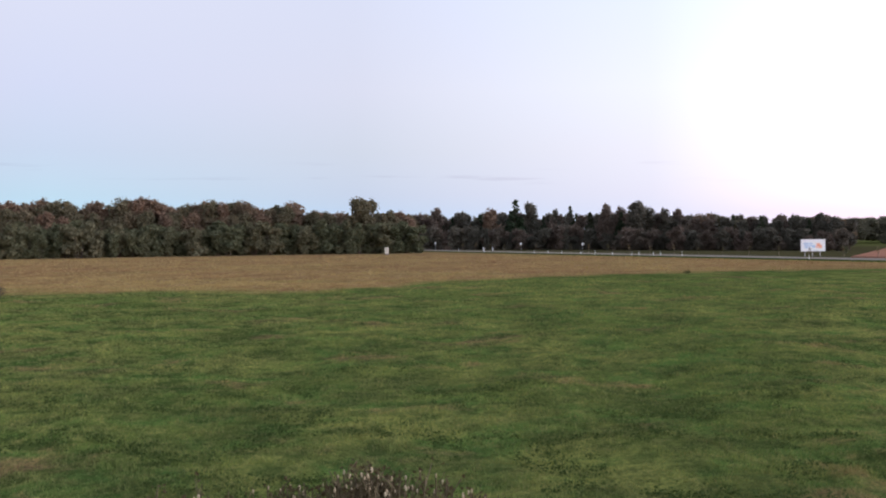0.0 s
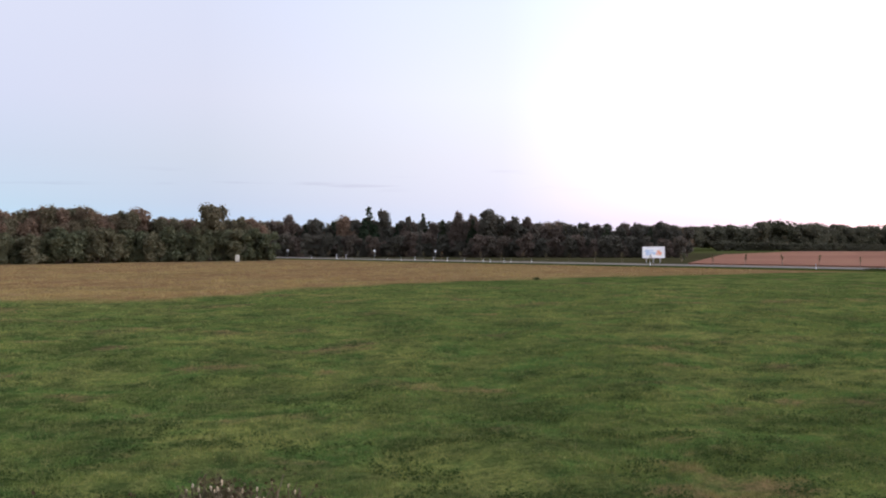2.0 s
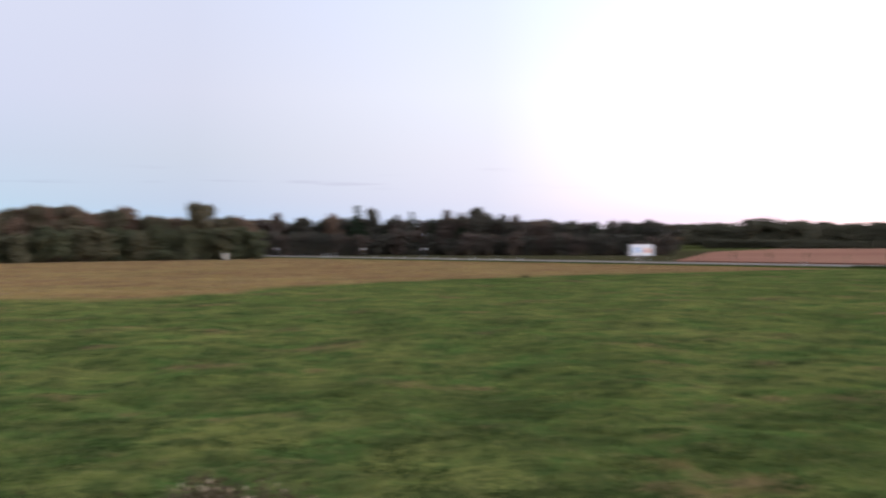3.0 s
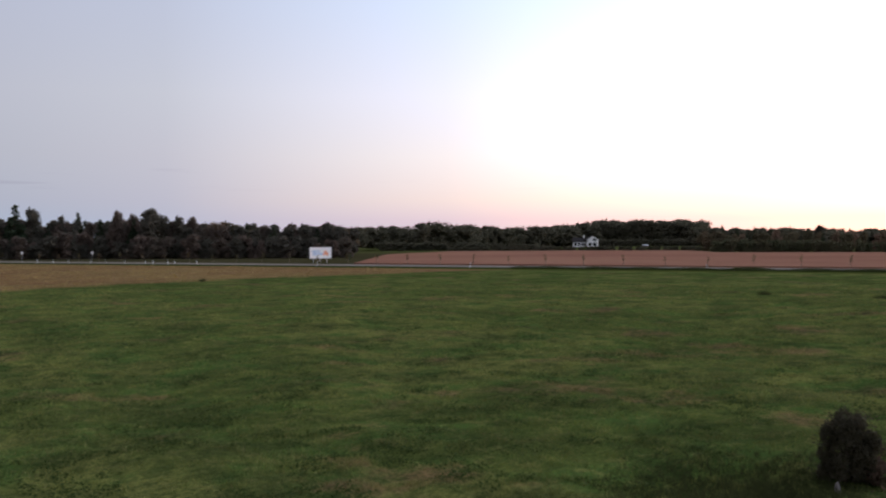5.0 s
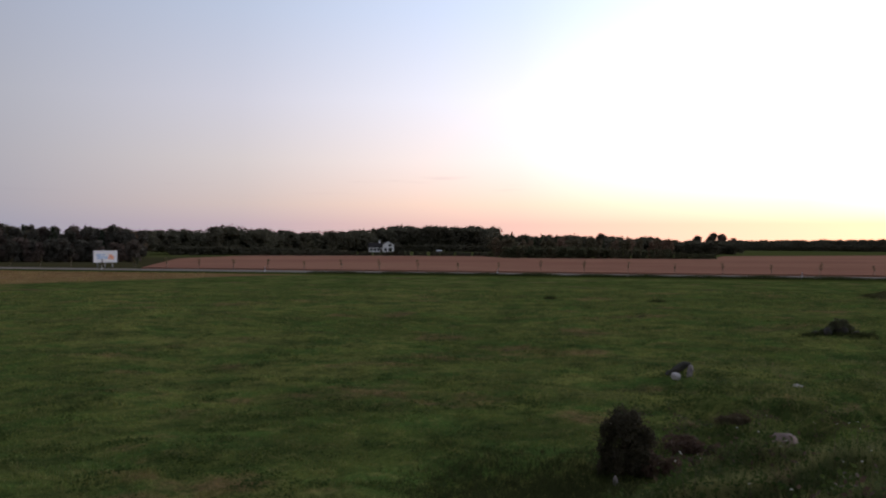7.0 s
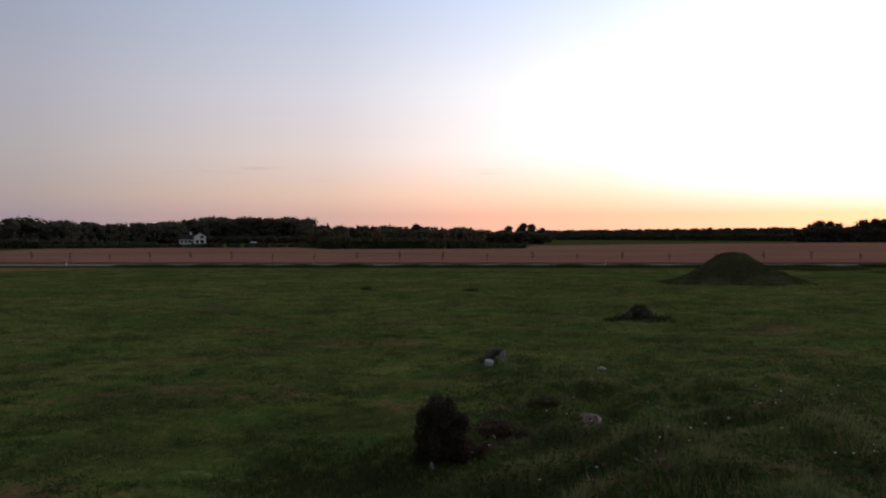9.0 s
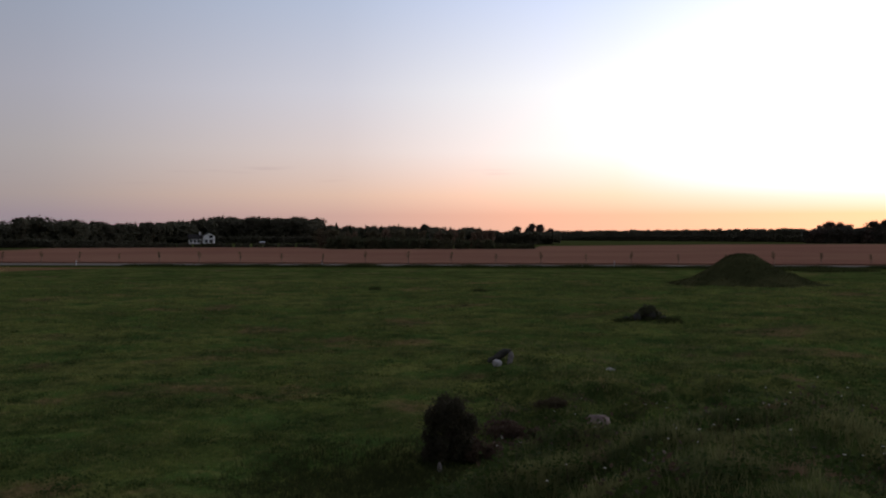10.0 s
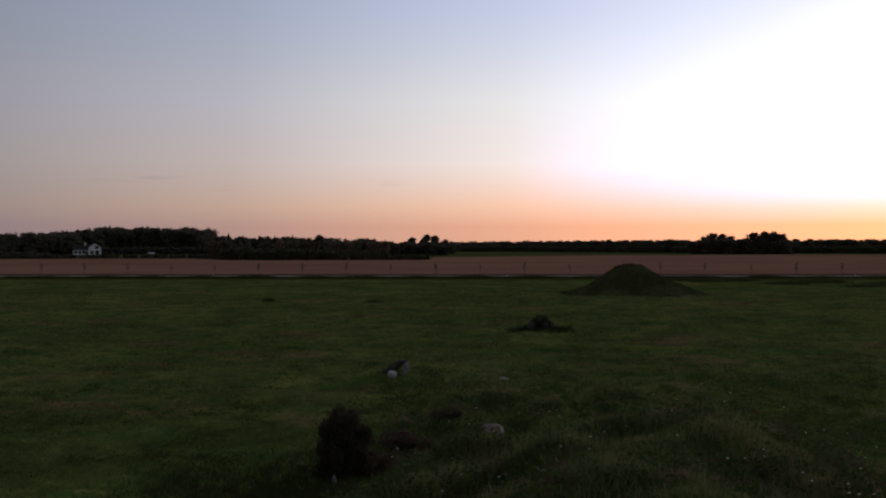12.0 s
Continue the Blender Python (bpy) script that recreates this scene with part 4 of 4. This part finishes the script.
def build_shrub():
    """A dense dark juniper-like shrub."""
    r = np.random.default_rng(5)
    root = new("dark_shrub")
    x, y = at(-50.3, 21.5)
    root.matrix_basis = pose(x, y, float(ground_z(x, y)))
    bm = bmesh.new()
    lobes = []
    for k in range(46):
        a, t = r.uniform(0, 6.28), 0.10 + 1.14 * (k + r.uniform()) / 46
        o = 0.56 * max(0.05, 1 - ((t - 0.5) / 0.84) ** 2) ** 0.5 * r.uniform(0.4, 1.05)
        e = (math.cos(a) * o, math.sin(a) * o, t)
        limb(bm, (math.cos(a) * 0.06, math.sin(a) * 0.06, max(-0.1, t - 0.6)), e, 0.02, 0.005, 5)
        q = r.uniform(0.10, 0.19)
        lobes.append((*e, q, q * 1.3))
    part("stems", bm, BARK, root)
    V, F = leaf_cloud(lobes, 9000, 0.055, 9)
    W, G = leaf_cloud([(*q[:3], q[3] * 1.9, q[4] * 1.7) for q in lobes], 2600, 0.035, 10)
    V, F = np.vstack([V, W]), np.vstack([F, G + len(V)])
    V[:, 2] = np.clip(V[:, 2], 0.02, 1.6)
    part("foliage", mesh_from("foliage", V, F, JUNIPER), None, root)
    tagged(root, "dense dark upright juniper shrub on the lawn", "shrub")


build_shrub()


def build_scrub(az, d, w, h, seed):
    """A low reddish-brown thicket of twigs."""
    r = np.random.default_rng(seed)
    root = new("low_scrub")
    x, y = at(az, d)
    root.matrix_basis = pose(x, y, float(ground_z(x, y)))
    bm = bmesh.new()
    for k in range(40):
        a, o = r.uniform(0, 6.28), r.uniform(0.1, 1.0)
        b = (math.cos(a) * o * w * 0.5, math.sin(a) * o * w * 0.5, -0.05)
        limb(bm, b, (b[0] * 1.15 + r.normal() * 0.06, b[1] * 1.15 + r.normal() * 0.06, h * r.uniform(0.5, 1.0)), 0.008, 0.003, 4)
    tagged(part("twigs", bm, STEM, root), kind="stuff")
    V, F = leaf_cloud([(math.cos(a) * w * 0.3, math.sin(a) * w * 0.3, h * 0.45, w * 0.24, h * 0.45) for a in r.uniform(0, 6.28, 7)], 1500, 0.06, seed)
    V[:, 2] = np.clip(V[:, 2], 0.0, h * 1.2)
    tagged(part("foliage", mesh_from("foliage", V, F, SCRUB), None, root), kind="stuff")
    tagged(root, "low reddish brown scrub in rough grass", "shrub", "low scrub")


for k, (az, d, w, h) in enumerate(((-52.2, 21.5, 0.9, 0.48), (-51.6, 22.0, 0.9, 0.42), (-53.4, 24.3, 1.3, 0.36), (-54.8, 25.2, 1.2, 0.30), (-54.2, 23.4, 1.2, 0.24), (-56.0, 27.2, 1.0, 0.28), (24.9, 90, 2.6, 1.0))):
    build_scrub(az, d, w, h, 60 + k)

# ---- weeds before the camera ----


def build_weeds(az, d, count, width, height, seed, label):
    """A clump of withered stems with pale seed heads."""
    r = np.random.default_rng(seed)
    root = new("withered_weeds")
    x, y = at(az, d)
    root.matrix_basis = pose(x, y, float(ground_z(x, y)))
    bm, V, F, base = bmesh.new(), [], [], 0
    lv, heads = [], bmesh.new()
    for k in range(count):
        a, o = r.uniform(0, 6.28), r.uniform(0, 1) ** 0.7
        b = Vector((math.cos(a) * o * width * 0.4, math.sin(a) * o * width * 0.4, -0.05))
        e = b + Vector((r.normal() * 0.07, r.normal() * 0.07, height * r.uniform(0.90, 1.0) * (1.0 - 0.06 * o)))
        limb(bm, b, e, 0.006, 0.003, 4)
        for q in range(4):
            t = r.uniform(0.80, 0.97)
            s = b.lerp(e, t)
            w = s + Vector((r.normal() * 0.05, r.normal() * 0.05, r.uniform(0.04, 0.12)))
            limb(bm, s, w, 0.003, 0.002, 3)
            lv.append((*w, 0.03, 0.03))
            if r.uniform() < 0.10:
                bmesh.ops.create_icosphere(heads, subdivisions=1, radius=r.uniform(0.004, 0.006), matrix=Matrix.Translation(w) @ Matrix.Diagonal((1, 1, 2.2, 1)))
        if r.uniform() < 0.4:
            bmesh.ops.create_icosphere(heads, subdivisions=1, radius=r.uniform(0.0045, 0.0072), matrix=Matrix.Translation(e) @ Matrix.Diagonal((1, 1, 2.3, 1)))
    tagged(part("stems", bm, STEM, root), kind="stuff")
    tagged(part("seed_heads", heads, SEED, root, "pale dry seed heads"), kind="stuff")
    V, F = leaf_cloud([(p[0], p[1], p[2] - 0.05, 0.04, 0.09) for p in lv], count * 26, 0.017, seed)
    tagged(part("leaves", mesh_from("leaves", V, F, WEED), None, root), kind="stuff")
    tagged(root, label, "weeds", "withered weeds")


def weeds_top(az, d, el):
    """Height that a plant at that place needs to show up to the elevation el."""
    x, y = at(az, d)
    return EYE + d * math.tan(radians(el)) - float(ground_z(x, y))


for k, (az, d, el, n, w) in enumerate(((4.2, 4.0, -12.5, 120, 0.40), (6.6, 4.2, -13.5, 46, 0.4), (0.6, 4.1, -13.0, 50, 0.34), (9.0, 4.1, -13.1, 44, 0.4),
                                       (15.2, 4.3, -13.1, 26, 0.5), (-2.4, 4.2, -13.8, 22, 0.3), (12.2, 4.3, -13.6, 24, 0.4))):
    build_weeds(az, d, n, w, weeds_top(az, d, el), 80 + k, "clump of withered brown weeds with pale seed heads")


def build_flower():
    root = new("white_wildflower")
    bm = bmesh.new()
    limb(bm, (0, 0, -0.03), (0.02, 0, 0.30), 0.004, 0.003, 5)
    limb(bm, (0.02, 0, 0.30), (0.0, 0.02, 0.42), 0.003, 0.002, 5)
    part("stem", bm, STEM, root)
    bm = bmesh.new()
    for a in range(7):
        o = 0.009 if a else 0
        bmesh.ops.create_icosphere(bm, subdivisions=1, radius=0.0046,
                                   matrix=Matrix.Translation((math.cos(a * 1.05) * o, math.sin(a * 1.05) * o + 0.02, 0.425)) @ Matrix.Diagonal((1, 1, 0.45, 1)))
    part("flower_head", bm, PETAL, root, "flat white flower head")
    return tagged(root, "white yarrow-like wildflower in rough grass", "flower", "white wildflowers")


first = None
for k in range(64):
    az, d = rng.uniform(-82, -53), rng.uniform(8.0, 13.0)
    if k % 16 == 0:
        d = rng.uniform(15, 26)
    x, y = at(az, d)
    m = pose(x, y, float(ground_z(x, y)), rng.uniform(-12, 12), rng.uniform(-12, 12), rng.uniform(0, 360))
    if first is None:
        first = build_flower()
        first.matrix_basis = m
    else:
        copy_thing(first, m)

# ---- grass, as far as single tufts can be told apart ----


def blades(name, x, y, height, width, per, material, label, lift=None):
    """Tufts of bent blades at the places x, y."""
    n = len(x)
    r = np.random.default_rng(len(name) + n)
    X, Y = np.repeat(x, per), np.repeat(y, per)
    H = np.repeat(height, per) * r.uniform(0.5, 1.2, n * per)
    W = np.repeat(width, per) * r.uniform(0.6, 1.3, n * per)
    X, Y = X + r.normal(size=n * per) * H * 0.35, Y + r.normal(size=n * per) * H * 0.35
    Z = ground_z(X, Y) + (0 if lift is None else np.repeat(lift, per))
    a, b = r.uniform(0, 6.28, n * per), r.uniform(0, 6.28, n * per)
    lean = H * r.uniform(0.1, 0.7, n * per)
    dx, dy = np.cos(a) * W / 2, np.sin(a) * W / 2
    V = np.stack([np.stack([X - dx, Y - dy, Z - 0.02], 1), np.stack([X + dx, Y + dy, Z - 0.02], 1),
                  np.stack([X + np.cos(b) * lean, Y + np.sin(b) * lean, Z + H], 1)], 1).reshape(-1, 3)
    me = bpy.data.meshes.new(name)
    k = n * per
    me.vertices.add(k * 3), me.loops.add(k * 3), me.polygons.add(k)
    me.vertices.foreach_set("co", V.ravel().astype(np.float32))
    me.loops.foreach_set("vertex_index", np.arange(k * 3, dtype=np.int32))
    me.polygons.foreach_set("loop_start", np.arange(0, k * 3, 3, dtype=np.int32))
    me.update(calc_edges=True)
    me.materials.append(material)
    return tagged(new(name, me), label, "grass", kind="stuff")


def scatter(count, az0, az1, d0, d1, power=0.0):
    """Random places in a sector; power thins them out with distance."""
    az = rng.uniform(az0, az1, count)
    d = d0 * (d1 / d0) ** rng.uniform(0, 1, count) if power else np.sqrt(rng.uniform(d0 * d0, d1 * d1, count))
    return -np.sin(np.radians(az)) * d, np.cos(np.radians(az)) * d


CLUMP = Waves(12, 1.1)
gx, gy = scatter(310000, -86, 28, 13, 110, 1.0)
gr = np.hypot(gx, gy)
keep = np.hypot(gx - MOUND[0], gy - MOUND[1]) > 7.5
gx, gy, gr = gx[keep], gy[keep], gr[keep]
tall = np.clip(0.75 + 0.45 * CLUMP(gx, gy) + 0.25 * SWELL(gx * 1.5, gy * 1.5), 0.3, 2.0)
blades("lawn_grass", gx, gy, (0.066 + 0.0006 * gr) * tall, 0.009 + 0.0006 * gr, 3, BLADE, "short mown green lawn grass with clover")
gx, gy = scatter(26000, -90, -46, 3.0, 17)
keep = ground_z(gx, gy) > 0.5
gx, gy = gx[keep], gy[keep]
tall = np.clip(0.8 + 0.5 * CLUMP(gx, gy), 0.3, 2.2)
blades("rough_grass", gx, gy, 0.14 * tall, np.full(len(gx), 0.014), 5, RANK, "rank unmown grass and herbs on a bank")
gx, gy = scatter(11000, -84, -53, 17, 46)
keep = Waves(9, 3.0)(gx, gy) > 0.2
gx, gy = gx[keep], gy[keep]
blades("rough_grass", gx, gy, np.full(len(gx), 0.15), np.full(len(gx), 0.018), 5, RANK, "rough grass tufts on hummocky ground")
# dark tufts added to imitate the bank's shade at its foot, thinning outwards
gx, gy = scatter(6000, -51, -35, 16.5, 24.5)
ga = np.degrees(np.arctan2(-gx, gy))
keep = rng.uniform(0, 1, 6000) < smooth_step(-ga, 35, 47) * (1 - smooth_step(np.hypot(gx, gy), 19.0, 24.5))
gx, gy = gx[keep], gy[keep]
blades("lush_grass", gx, gy, np.full(len(gx), 0.17), np.full(len(gx), 0.02), 6, LONG, "dark grass tufts imitating the shade at the foot of a bank")
# grass on the hillock
ma, mr = rng.uniform(0, 6.28, 5000), 7.4 * np.sqrt(rng.uniform(0, 1, 5000))
gx, gy = np.cos(ma) * mr, np.sin(ma) * mr
blades("mound_grass", gx + MOUND[0], gy + MOUND[1], np.full(5000, 0.10), np.full(5000, 0.045), 4, TURF, "long dark grass on a steep mound", mound_z(gx, gy))
# dry stubble beyond the lawn, and the rank verge of the road
gx, gy = scatter(46000, -26, 28, 84, 235, 1.0)
off = gx * NX + gy * NY - ROAD_D
edge = 88 + 36 * (1 - np.exp(-0.04 * np.maximum(gx + 12, 0))) + 0.15 * np.maximum(gx + 12, 0)
keep = (off < -12) & (gy > edge - 3)
gx, gy = gx[keep], gy[keep]
tall = np.clip(0.8 + 0.5 * SWELL(gx * 0.8, gy * 0.8), 0.2, 2.0)
blades("dry_grass", gx, gy, 0.16 * tall, 0.03 + 0.0006 * np.hypot(gx, gy), 3, BLADE, "dry yellow mown grass")
al, of = rng.uniform(-190, 75, 16000), rng.uniform(-4.0, -1.3, 16000)
gx, gy = NX * (ROAD_D + of) + TX * al, NY * (ROAD_D + of) + TY * al
tall = np.clip(0.9 + 0.3 * SWELL(gx, gy), 0.5, 1.5)
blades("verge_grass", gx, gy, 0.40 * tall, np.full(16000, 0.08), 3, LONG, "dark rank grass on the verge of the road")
# long dark tussocks on the lawn before the road
cx, cy = [], []
for az, d, w in ((-69.8, 142, 2.2), (-71.2, 140, 2.4), (-72.8, 143, 2.6), (-75.4, 133, 2.6), (-76.4, 139, 2.4), (-77.6, 141, 2.4), (-79.3, 128, 2.2), (-80.5, 138, 2.6),
                 (-61.5, 58.6, 0.9), (-61.9, 59, 1.2), (-60.2, 58, 0.7), (-62.9, 57.4, 0.7), (-46.0, 90, 0.5), (-52.0, 88, 0.7), (-14.0, 124, 0.3)):
    px, py = at(az, d)
    n = int(110 * w)
    cx.append(px + rng.normal(size=n) * w * 0.5), cy.append(py + rng.normal(size=n) * w * 0.5)
cx, cy = np.concatenate(cx), np.concatenate(cy)
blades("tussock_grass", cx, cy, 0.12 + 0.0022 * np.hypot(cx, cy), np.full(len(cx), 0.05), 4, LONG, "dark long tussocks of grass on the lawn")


def herbs(name, x, y, lift, count, size, spread, material, label):
    """Low broad-leaved herbs: small leaf clouds at the places x, y."""
    r = np.random.default_rng(77 + len(x))
    n = len(x) * count
    X = np.repeat(x, count) + r.normal(size=n) * spread
    Y = np.repeat(y, count) + r.normal(size=n) * spread
    Z = ground_z(X, Y) + np.abs(r.normal(size=n)) * lift
    c = np.stack([X, Y, Z], 1)
    u = r.normal(size=(n, 3)) * (1, 1, 0.5)
    u /= np.linalg.norm(u, axis=1)[:, None]
    v = np.cross(u, r.normal(size=(n, 3)))
    v /= np.linalg.norm(v, axis=1)[:, None]
    q = size * r.uniform(0.6, 1.4, n)[:, None]
    V = np.stack([c - u * q * 0.6, c - v * q * 0.35, c + u * q * 0.6, c + v * q * 0.35], 1).reshape(-1, 3)
    F = np.arange(n * 4).reshape(-1, 4)
    return tagged(new(name, mesh_from(name, V, F.tolist(), material)), label, "herbs", kind="stuff")


gx, gy = scatter(340, -88, -48, 5.0, 15.5)
keep = ground_z(gx, gy) > 0.9
herbs("bank_herbs", gx[keep], gy[keep], 0.10, 70, 0.05, 0.16, HERB, "dark broad-leaved herbs in rough grass on a bank")
gx, gy = scatter(240, -84, -52, 16, 40)
herbs("bank_herbs", gx, gy, 0.10, 50, 0.07, 0.22, HERB, "dark broad-leaved herbs on hummocky ground")
gx, gy = scatter(200, -86, -50, 6.0, 30)
herbs("withered_herbs", gx, gy, 0.12, 40, 0.05, 0.16, SCRUB, "withered reddish brown herbs in rough grass")
gx, gy = scatter(6500, -86, 28, 14, 75, 1.0)
keep = CLUMP(gx * 0.3, gy * 0.3) > 0.1
gx, gy = gx[keep], gy[keep]
herbs("clover", gx, gy, 0.06, 26, 0.06, 0.16, HERB, "dark clover patches in the lawn")
